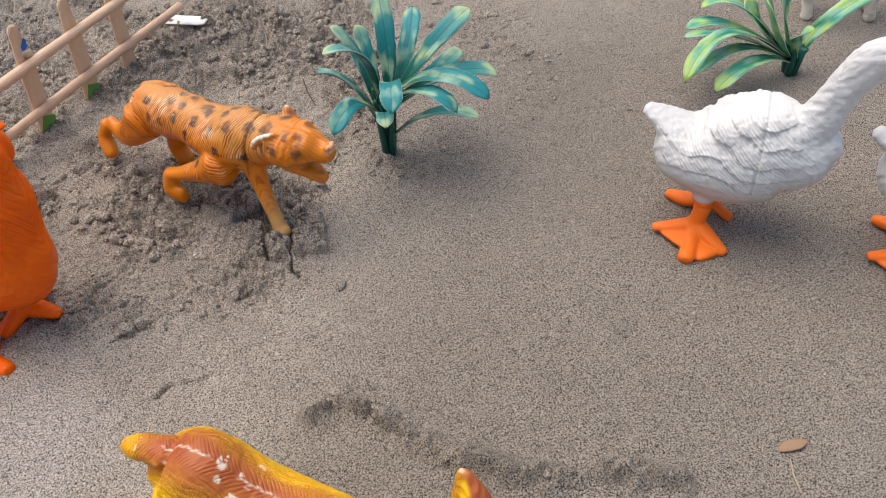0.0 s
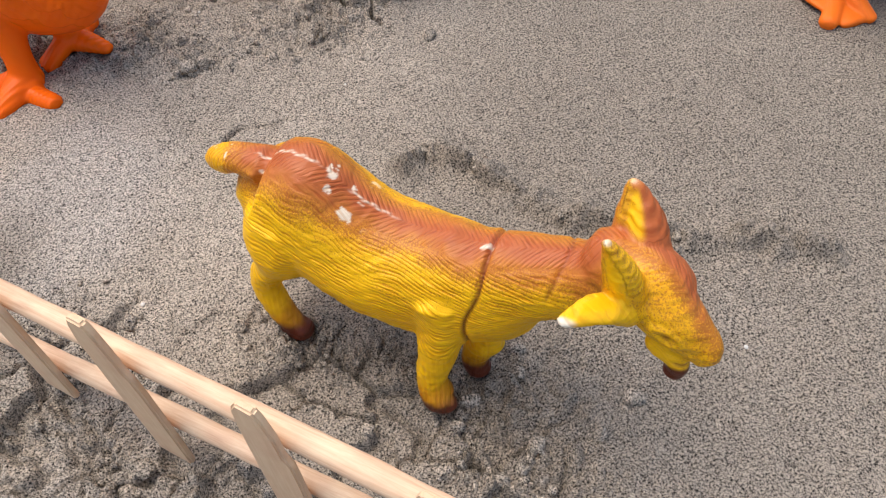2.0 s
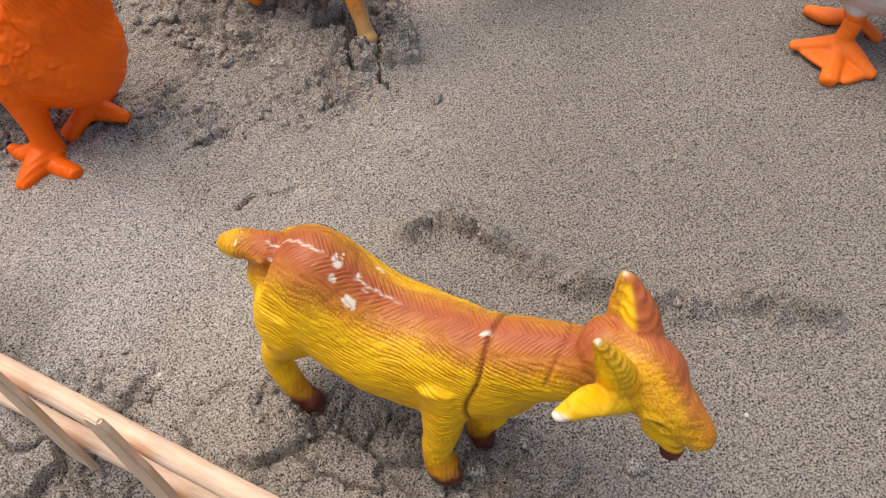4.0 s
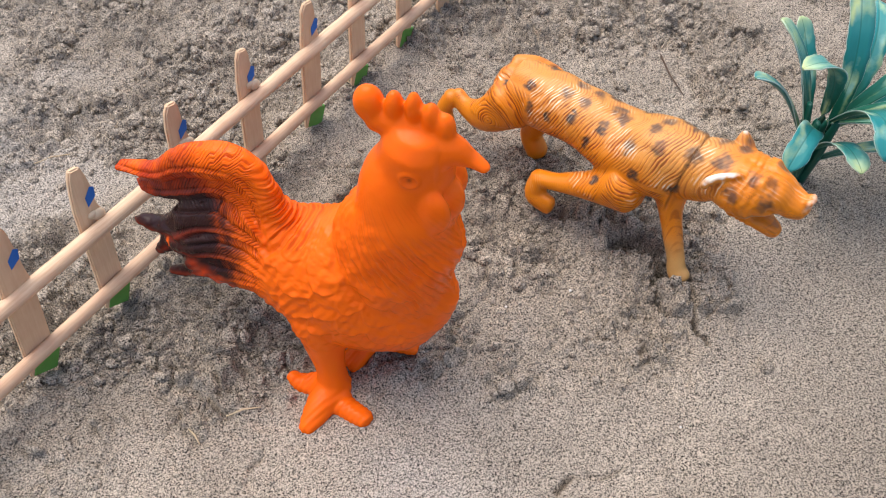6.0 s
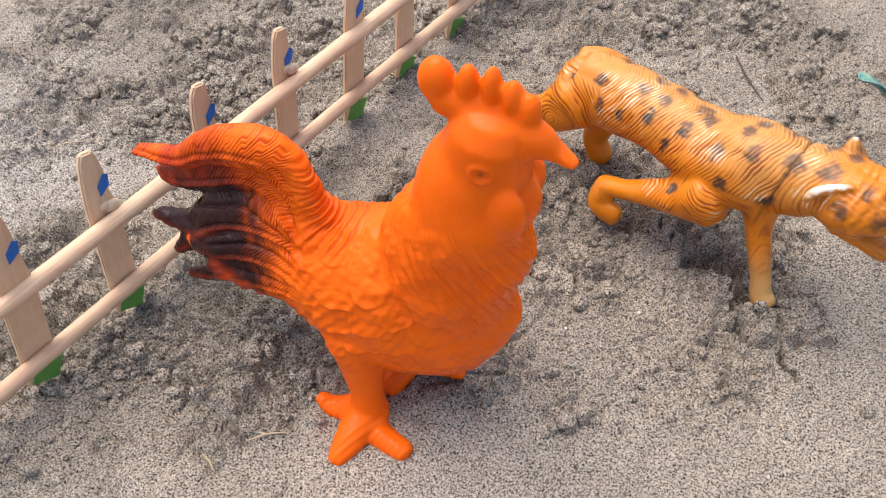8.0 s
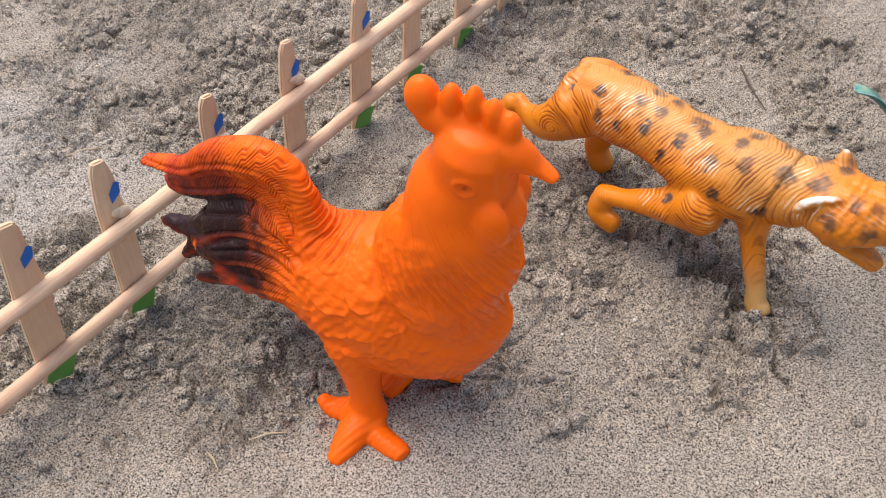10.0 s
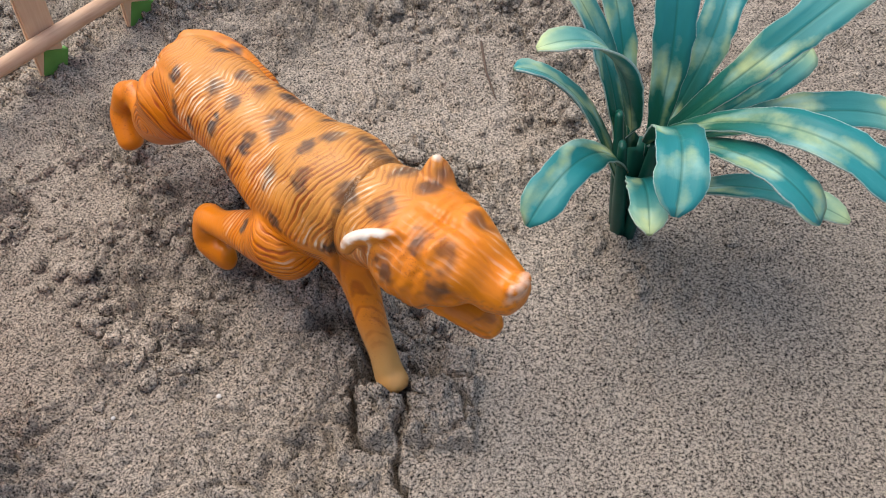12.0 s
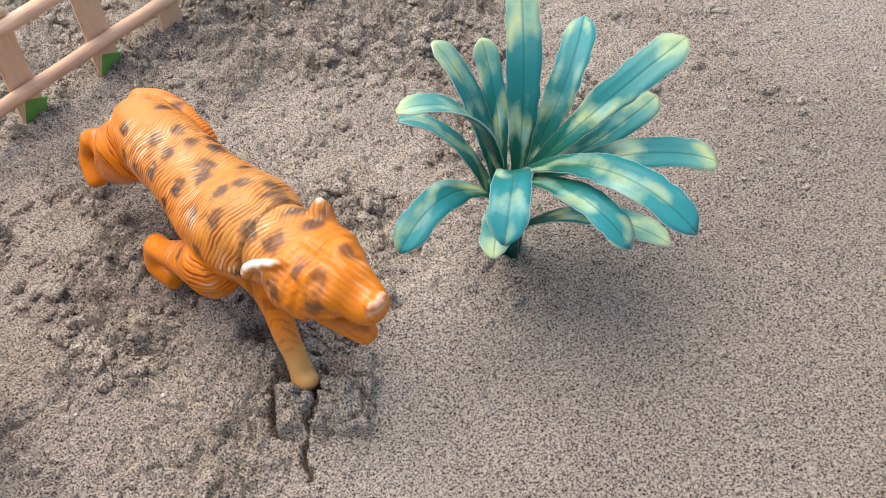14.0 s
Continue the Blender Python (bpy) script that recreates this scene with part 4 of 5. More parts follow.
goat = dict(
    body=[(-0.0455, -0.0004, 0.0467, 0.0058, 0.0097), (-0.0424, 0.0004, 0.0450, 0.0125, 0.0135), (-0.0326, -0.0001, 0.0426, 0.0143, 0.0205), (-0.0148, -0.0014, 0.0366, 0.0151, 0.0158), (-0.0005, -0.0015, 0.0335, 0.0149, 0.0165), (0.0151, -0.0015, 0.0364, 0.0116, 0.0175), (0.0266, 0.0001, 0.0432, 0.0098, 0.0124), (0.0389, 0.0024, 0.0482, 0.0080, 0.0098), (0.0449, 0.0048, 0.0520, 0.0076, 0.0090)],
    head=[(0.0405, 0.0039, 0.0547, 0.0072, 0.0082), (0.0519, 0.0019, 0.0535, 0.0087, 0.0094), (0.0572, -0.0016, 0.0514, 0.0068, 0.0073), (0.0660, -0.0039, 0.0458, 0.0036, 0.0058), (0.0674, -0.0049, 0.0446, 0.0031, 0.0045)],
    beard=[(0.0571, -0.0030, 0.0431, 0.0040, 0.0036), (0.0624, -0.0050, 0.0395, 0.0028, 0.0026), (0.0623, -0.0050, 0.0352, 0.0026, 0.0026)],
    near_horn=[(0.0475, -0.0050, 0.0590, 0.0050, 0.0044), (0.0455, -0.0068, 0.0680, 0.0034, 0.0032), (0.0421, -0.0083, 0.0768, 0.0013, 0.0013)],
    far_horn=[(0.0497, 0.0056, 0.0570, 0.0050, 0.0046), (0.0474, 0.0096, 0.0636, 0.0040, 0.0034), (0.0434, 0.0132, 0.0698, 0.0014, 0.0014)],
    near_ear=[(0.0497, -0.0063, 0.0547, 0.0034, 0.0040), (0.0438, -0.0134, 0.0618, 0.0037, 0.0016), (0.0386, -0.0205, 0.0651, 0.0014, 0.0012)],
    far_ear=[(0.0465, 0.0080, 0.0559, 0.0042, 0.0034), (0.0440, 0.0112, 0.0630, 0.0044, 0.0026), (0.0420, 0.0132, 0.0704, 0.0014, 0.0012)],
    tail=[(-0.0415, 0, 0.0535, 0.0062, 0.0048), (-0.0475, -0.0002, 0.0535, 0.0046, 0.0034), (-0.0525, -0.0004, 0.0515, 0.0034, 0.0036), (-0.0558, -0.0002, 0.0480, 0.0020, 0.0034)],
    near_hind_leg=[(-0.0332, -0.0045, 0.0420, 0.0107, 0.0125), (-0.0355, -0.0075, 0.0343, 0.0102, 0.0105), (-0.0389, -0.0093, 0.0270, 0.0060, 0.0057), (-0.0425, -0.0115, 0.0190, 0.0042, 0.0040), (-0.0390, -0.0131, 0.0095, 0.0037, 0.0036), (-0.0349, -0.0137, 0.0030, 0.0034, 0.0044), (-0.0325, -0.0137, 0.0030, 0.0036, 0.0036)],
    far_hind_leg=[(-0.0344, 0.0049, 0.0423, 0.0111, 0.0132), (-0.0397, 0.0069, 0.0340, 0.0097, 0.0120), (-0.0420, 0.0085, 0.0260, 0.0072, 0.0085), (-0.0435, 0.0092, 0.0185, 0.0050, 0.0054), (-0.0420, 0.0095, 0.0110, 0.0039, 0.0039), (-0.0375, 0.0100, 0.0050, 0.0040, 0.0040), (-0.0350, 0.0100, 0.0022, 0.0040, 0.0040)],
    near_foreleg=[(0.0060, -0.0070, 0.0360, 0.0085, 0.0105), (0.0084, -0.0125, 0.0240, 0.0055, 0.0059), (0.0077, -0.0167, 0.0116, 0.0038, 0.0038), (0.0099, -0.0185, 0.0056, 0.0043, 0.0039), (0.0133, -0.0192, 0.0030, 0.0026, 0.0038)],
    far_foreleg=[(0.0120, 0.0020, 0.0330, 0.0065, 0.0080), (0.0179, -0.0029, 0.0184, 0.0044, 0.0052), (0.0150, -0.0045, 0.0080, 0.0034, 0.0035), (0.0160, -0.0052, 0.0015, 0.0036, 0.0037)],
)
figurine("toy_goat", list(goat.values()), GOAT, goat_shape, frame_of(0.0, -0.0065, -31), "yellow plastic toy goat with reddish brown back and neck seam", "toy goat", voxel=0.0005, rounds=6)

SPOTS = [(0.0181, -0.0209, 0.0414, 0.0026), (0.0116, -0.0147, 0.0481, 0.0030), (0.0217, -0.0133, 0.0510, 0.0026), (0.0327, -0.0115, 0.0526, 0.0034), (0.0419, -0.0112, 0.0572, 0.0030),
         (0.0003, -0.0122, 0.0477, 0.0028), (0.0169, -0.0085, 0.0532, 0.0026), (0.0050, -0.0060, 0.0500, 0.0030), (-0.0112, -0.0118, 0.0441, 0.0023), (-0.0290, -0.0117, 0.0383, 0.0024),
         (-0.0318, -0.0071, 0.0448, 0.0026), (-0.0204, -0.0103, 0.0384, 0.0020), (-0.0174, -0.0058, 0.0480, 0.0028), (0.0039, -0.0209, 0.0319, 0.0020), (-0.0034, -0.0155, 0.0403, 0.0022),
         (0.0306, -0.0176, 0.0397, 0.0024), (-0.0096, -0.0063, 0.0497, 0.0026), (0.0583, -0.0148, 0.0507, 0.0030), (0.0488, -0.0176, 0.0500, 0.0026), (0.0520, -0.0120, 0.0555, 0.0024),
         (0.0380, -0.0010, 0.0540, 0.0030), (-0.0420, -0.0060, 0.0400, 0.0020)]


def leopard_shape(co, nor):
    s, w, z = co.T
    n = len(co)
    orange, gold, pale, dark, white = rgb(0.66, 0.190, 0.004), rgb(0.58, 0.27, 0.060), rgb(0.58, 0.36, 0.13), rgb(0.045, 0.032, 0.026), rgb(0.80, 0.74, 0.62)
    col = blend(np.tile(orange, (n, 1)), np.tile(gold, (n, 1)), step(z + 0.002 * fbm(s, w, 160, 3, 25), 0.036, 0.050) * 0.8 * step(-s, -0.050, -0.036))
    leg = step(-z, -0.024, -0.006) * step(s, 0.026, 0.032)
    col = blend(col, np.tile(pale, (n, 1)), leg * 0.75)
    mid = np.interp(s, [-0.05, -0.01, 0.02, 0.07], [0.0, -0.003, -0.006, -0.0065])
    wob = 0.0009 * fbm(s, z + w, 500, 2, 19)
    ink = np.zeros(n)
    for k, (a, b, h, r) in enumerate(SPOTS):
        for side in (1, -1) if a < 0.045 else (1,):
            if side < 0:
                centre = np.interp(a, [-0.05, -0.01, 0.02, 0.07], [0.0, -0.003, -0.006, -0.0065])
                a, b, h = a + 0.003 * (-1) ** k, 2 * centre - b, h - 0.001
            d = np.linalg.norm((co - (a, b, h)) * (0.85, 1.0, 0.75), axis=1)
            here = co[np.argmin(d)]
            d = np.linalg.norm((co - here) * (1.12, 1.0, 0.9), axis=1) + wob
            ink = np.maximum(ink, step(-d, -r * 1.25, -r * 0.45))
    col = blend(col, np.tile(dark, (n, 1)), np.clip(ink * (0.90 + 0.35 * lattice(s * 900, z * 900 + w * 700, 23)), 0, 0.95) * np.where(z > 0.046, 0.85, 1.0))
    ear = step(((w - mid) / 0.0112) ** 2 + ((z - 0.0490) / 0.0088) ** 2, 1.25, 1.45) * step(s, 0.0385, 0.0395) * step(-s, -0.0500, -0.0480) * step(z, 0.0485, 0.0495) * np.where(w < mid, 1.0, step(z, 0.0560, 0.0568))
    col = blend(col, np.tile(white, (n, 1)), ear * step(nor[:, 2] + 0.4 * fbm(s, w, 600, 2, 35), 0.15, 0.5) * 0.85)
    for side in (-0.0112, -0.0024):
        lid = np.hypot(s - 0.0570, w - side)
        col = blend(col, np.tile(dark, (n, 1)), step(-lid + 0.0009 * fbm(s, w, 500, 2, 29), -0.0022, -0.0004) * step(z, 0.049, 0.052) * 0.6)
    gape = np.exp(-((z - 0.0410) / 0.0018) ** 2) * step(s, 0.055, 0.058)
    col = blend(col, np.tile(dark * 2, (n, 1)), gape * 0.7)
    nose = step(fbm(s, w, 700, 2, 31), -0.3, 0.3) * step(s, 0.0678, 0.0690) * step(z, 0.0480, 0.0500)
    col = blend(col, np.tile(white, (n, 1)), nose * 0.35)
    cut = s - 0.0310 - 0.12 * (z - 0.04)
    seam = np.exp(-(cut / 0.00042) ** 2) * step(z, 0.026, 0.030)
    shift = -0.0006 * np.exp(-(((s - 0.0435) / 0.0016) ** 2)) * step(z, 0.0535, 0.0555) * step(np.abs(w - mid), 0.005, 0.007) * step(nor[:, 0], 0.2, 0.7) - 0.0008 * seam + 0.0007 * step(-cut, -0.0004, 0.0004) * step(s, 0.012, 0.028) * step(z, 0.028, 0.034)
    col = blend(col, np.tile(dark, (n, 1)), np.clip(seam, 0, 1) * 0.35)
    # brows, eye hollows, muzzle and mouth corner
    for side in (-0.0118, -0.0020):
        hollow = np.exp(-(((s - 0.0588) / 0.0020) ** 2 + ((w - side) / 0.0024) ** 2)) * step(z, 0.046, 0.049)
        brow = np.exp(-(((s - 0.0548) / 0.0016) ** 2 + ((w - side) / 0.0030) ** 2)) * step(z, 0.050, 0.053)
        shift += 0.0007 * brow - 0.0009 * hollow
        slit = np.exp(-(((s - 0.0592) / 0.0011) ** 2 + ((w - side - 0.0008 * np.sign(side + 0.0069)) / 0.0016) ** 2)) * step(z, 0.046, 0.048)
        col = blend(col, np.tile(dark * 0.6, (n, 1)), 0.55 * slit)
    lip = np.exp(-((z - 0.0446 - 0.0006 * np.sin(s * 900)) / 0.0005) ** 2) * step(s, 0.052, 0.056)
    col = blend(col, np.tile(dark, (n, 1)), 0.6 * lip)
    whisker = step(np.sin(z * 5200 + 2 * np.sin(s * 1500)), 0.55, 0.9) * step(s, 0.060, 0.062) * step(-z, -0.0500, -0.0485)
    col = blend(col, np.tile(dark * 2, (n, 1)), 0.35 * whisker)
    shift -= 0.0008 * np.exp(-((w + 0.0065) / 0.0009) ** 2) * step(z, 0.050, 0.054) * step(s, 0.046, 0.050) + 0.0016 * gape
    shift += 0.00018 * np.sin(s * 2600 + 3 * fbm(s, w + z, 200, 2, 27)) * step(s, 0.044, 0.050) * step(-s, -0.060, -0.054)
    grime = np.clip(0.10 + 0.35 * fbm(s, w + z, 130, 3, 37), 0, 0.5) * (1 - ear) * (1 - 0.6 * leg)
    # hair: round the trunk, along thigh and shoulder, herringbone behind the head
    off = w - mid
    arc = 0.012 * np.arctan2(np.abs(off), z - 0.036)
    sway = 0.0010 * fbm(s, z + w, 80, 2, 39)
    trunk = (s + 0.45 * arc + sway) / 0.00118
    thigh = step(-s, 0.026, 0.034) * step(-z, -0.046, -0.040)
    shoulder = step(s, 0.006, 0.012) * step(-s, -0.034, -0.026) * step(-z, -0.041, -0.036)
    low = step(-z, -0.026, -0.021)
    round_thigh = (np.hypot(s + 0.044, z - 0.026) + sway) / 0.00118
    round_shoulder = (z + 0.35 * s + sway) / 0.00118
    nape = (s + 0.8 * np.abs(off)) / 0.0016
    which = np.select([s > 0.046, cut > 0, low > 0.5, thigh > 0.5, shoulder > 0.5], [0, 1, 2, 3, 4], 5)
    phase = np.choose(which, [(off + 0.4 * z) / 0.0015, nape, (s + 0.45 * z + 0.5 * w) / 0.0011, round_thigh, round_shoulder, trunk])
    run = np.choose(which, [s / 0.006, off / 0.005, z / 0.006, s / 0.006, s / 0.006, arc / 0.006])
    faded = step(nor[:, 2], 0.72, 0.95) * step(-s, -0.030, -0.020)
    inner = np.exp(-(((s - 0.0440) / 0.0022) ** 2 + ((w - 0.0022) / 0.0030) ** 2)) * step(z, 0.0515, 0.0530) * step(-z, -0.0562, -0.0552) * step(nor[:, 0], 0.0, 0.5)
    col = blend(col, np.tile(dark, (n, 1)), 0.8 * inner)
    relief = np.choose(which, [0.14, 0.55, 0.08, 0.95, 0.95, 0.90]) * (1 - 0.55 * faded) * step(np.abs(s - 0.046), 0.0002, 0.0015) * step(np.abs(low - 0.5), 0.1, 0.4) * (1 - step(-z, -0.016, -0.011)) * step(np.abs(thigh - 0.5), 0.1, 0.4) * step(np.abs(shoulder - 0.5), 0.1, 0.4) * (1 - 0.8 * ear)
    shift += 0.0006 * fbm(s, w + z, 75, 2, 84) * step(z, 0.02, 0.03) * step(-s, -0.046, -0.040)
    return shift, np.c_[col, grime], relief, np.c_[phase, run]


leopard = dict(
    trunk=[(-0.0460, 0.0001, 0.0356, 0.0060, 0.0078), (-0.0417, 0.0001, 0.0336, 0.0096, 0.0112), (-0.0280, -0.0009, 0.0351, 0.0107, 0.0117), (-0.0107, -0.0029, 0.0376, 0.0110, 0.0108), (0.0076, -0.0047, 0.0364, 0.0139, 0.0117), (0.0210, -0.0057, 0.0396, 0.0140, 0.0137), (0.0323, -0.0061, 0.0428, 0.0101, 0.0114), (0.0432, -0.0063, 0.0477, 0.0098, 0.0084)],
    skull=[(0.0412, -0.0065, 0.0472, 0.0096, 0.0084), (0.0491, -0.0072, 0.0477, 0.0122, 0.0087), (0.0550, -0.0072, 0.0485, 0.0099, 0.0081), (0.0576, -0.0068, 0.0502, 0.0087, 0.0068), (0.0623, -0.0062, 0.0483, 0.0062, 0.0050), (0.0670, -0.0060, 0.0470, 0.0046, 0.0045)],
    near_brow=(0.0545, -0.0112, 0.0535, 0.0034, 0.0034, 0.0026),
    far_brow=(0.0543, -0.0023, 0.0535, 0.0034, 0.0034, 0.0026),
    near_muzzle=(0.0644, -0.0088, 0.0471, 0.0036, 0.0028, 0.0032),
    far_muzzle=(0.0645, -0.0036, 0.0468, 0.0036, 0.0028, 0.0032),
    near_cheek=(0.0520, -0.0149, 0.0459, 0.0051, 0.0032, 0.0049),
    far_cheek=(0.0515, 0.0010, 0.0455, 0.0050, 0.0034, 0.0050),
    nose=(0.0688, -0.0060, 0.0516, 0.0018, 0.0031, 0.0016),
    jaw=[(0.0487, -0.0074, 0.0405, 0.0077, 0.0044), (0.0570, -0.0071, 0.0366, 0.0053, 0.0027), (0.0631, -0.0068, 0.0334, 0.0029, 0.0028)],
    near_ear=[(0.0402, -0.0188, 0.0502, 0.0011, 0.0011), (0.0412, -0.0184, 0.0530, 0.0013, 0.0013), (0.0440, -0.0168, 0.0550, 0.0014, 0.0013), (0.0485, -0.0136, 0.0563, 0.0011, 0.0010)],
    ear_cup=(0.0448, -0.0160, 0.0510, 0.0042, 0.0018, 0.0034),
    far_ear=[(0.0440, 0.0012, 0.0518, 0.0036, 0.0026), (0.0426, 0.0028, 0.0542, 0.0027, 0.0018), (0.0415, 0.0037, 0.0562, 0.0012, 0.0010)],
    foreleg=[(0.0272, -0.0098, 0.0347, 0.0070, 0.0073), (0.0312, -0.0120, 0.0235, 0.0040, 0.0042), (0.0348, -0.0140, 0.0155, 0.0034, 0.0036), (0.0380, -0.0152, 0.0085, 0.0031, 0.0033), (0.0400, -0.0162, 0.0035, 0.0034, 0.0036), (0.0425, -0.0172, 0.0018, 0.0038, 0.0034)],
    raised_leg=[(0.0148, -0.0154, 0.0300, 0.0098, 0.0094), (0.0027, -0.0173, 0.0243, 0.0061, 0.0055), (-0.0093, -0.0189, 0.0189, 0.0036, 0.0033), (-0.0163, -0.0188, 0.0160, 0.0037, 0.0033)],
    raised_paw=[(-0.0170, -0.0184, 0.0156, 0.0043, 0.0039), (-0.0178, -0.0204, 0.0083, 0.0039, 0.0040), (-0.0109, -0.0207, 0.0062, 0.0027, 0.0049)],
    near_hind_leg=[(-0.0396, -0.0047, 0.0304, 0.0103, 0.0104), (-0.0491, -0.0082, 0.0215, 0.0069, 0.0069), (-0.0584, -0.0077, 0.0189, 0.0035, 0.0046), (-0.0651, -0.0061, 0.0212, 0.0030, 0.0038)],
    near_hind_paw=[(-0.0661, -0.0072, 0.0205, 0.0037, 0.0036), (-0.0686, -0.0098, 0.0143, 0.0037, 0.0030), (-0.0646, -0.0127, 0.0068, 0.0036, 0.0040)],
    far_hind_leg=[(-0.0380, 0.0060, 0.0310, 0.0095, 0.0100), (-0.0340, 0.0050, 0.0190, 0.0060, 0.0060), (-0.0360, 0.0040, 0.0090, 0.0045, 0.0045), (-0.0320, 0.0032, 0.0022, 0.0044, 0.0045)],
    tail=[(-0.0455, 0.0045, 0.0395, 0.0034, 0.0032), (-0.0362, 0.0100, 0.0385, 0.0027, 0.0026), (-0.0264, 0.0105, 0.0345, 0.0026, 0.0026), (-0.0206, 0.0105, 0.0311, 0.0022, 0.0020)],
)
figurine("toy_leopard", list(leopard.values()), LEOPARD, leopard_shape, frame_of(-0.030, 0.192, -39), "orange dark-spotted plastic toy leopard, one foreleg in cracked sand", "toy leopard")


def goose_shape(co, nor):
    s, w, z = co.T
    n = len(co)
    white, orange, red = rgb(0.66, 0.63, 0.58), rgb(0.85, 0.16, 0.010), rgb(0.55, 0.03, 0.03)
    col = np.tile(white, (n, 1))
    col = blend(col, np.tile(orange, (n, 1)), step(-z, -0.0190, -0.0175) * step(-s, -0.016, -0.008))
    shank = np.minimum(np.hypot(s + 0.010, w + 0.0100), np.hypot(s + 0.0085, w - 0.006))
    col = blend(col, np.tile(orange, (n, 1)), step(-shank, -0.0066, -0.0056) * step(-z, -0.0200, -0.0185))
    col = blend(col, np.tile(red, (n, 1)), step(s, 0.0565, 0.0580) * step(z, 0.07, 0.075))
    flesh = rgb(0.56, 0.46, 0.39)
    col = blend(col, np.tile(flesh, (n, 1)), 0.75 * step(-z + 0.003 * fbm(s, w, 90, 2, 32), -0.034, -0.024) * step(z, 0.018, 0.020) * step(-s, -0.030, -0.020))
    # long feathers that overlap in rows from shoulder to tail
    wing = step(np.abs(w), 0.004, 0.010) * step(z + 0.25 * s, 0.026, 0.034) * step(-s, -0.026, -0.018) * step(s, -0.036, -0.030)
    rows_up = (z + 0.22 * s + 0.0022 * np.sin(s * 210) + 0.0012 * fbm(s, z, 90, 2, 36)) / 0.0068
    lobe = rows_up % 1
    shift = 0.0007 * wing * (0.6 - lobe) + 0.00014 * wing * np.sin(s * 2300 + 9 * np.floor(rows_up) + 5 * lobe) + 0.0003 * fbm(s, w + z, 350, 2, 33) * step(z, 0.022, 0.03)
    shift -= 0.0008 * np.exp(-((s - 0.0080) / 0.0005) ** 2) * step(z, 0.026, 0.032)
    neck = step(s, 0.024, 0.032)
    phase = np.where(neck > 0.5, (w + 0.3 * z) / 0.0016, (s + 1.2 * z) / 0.0018)
    return shift, col, 0.25 + 0.45 * wing, np.c_[phase, np.where(neck > 0.5, z, s) / 0.006]


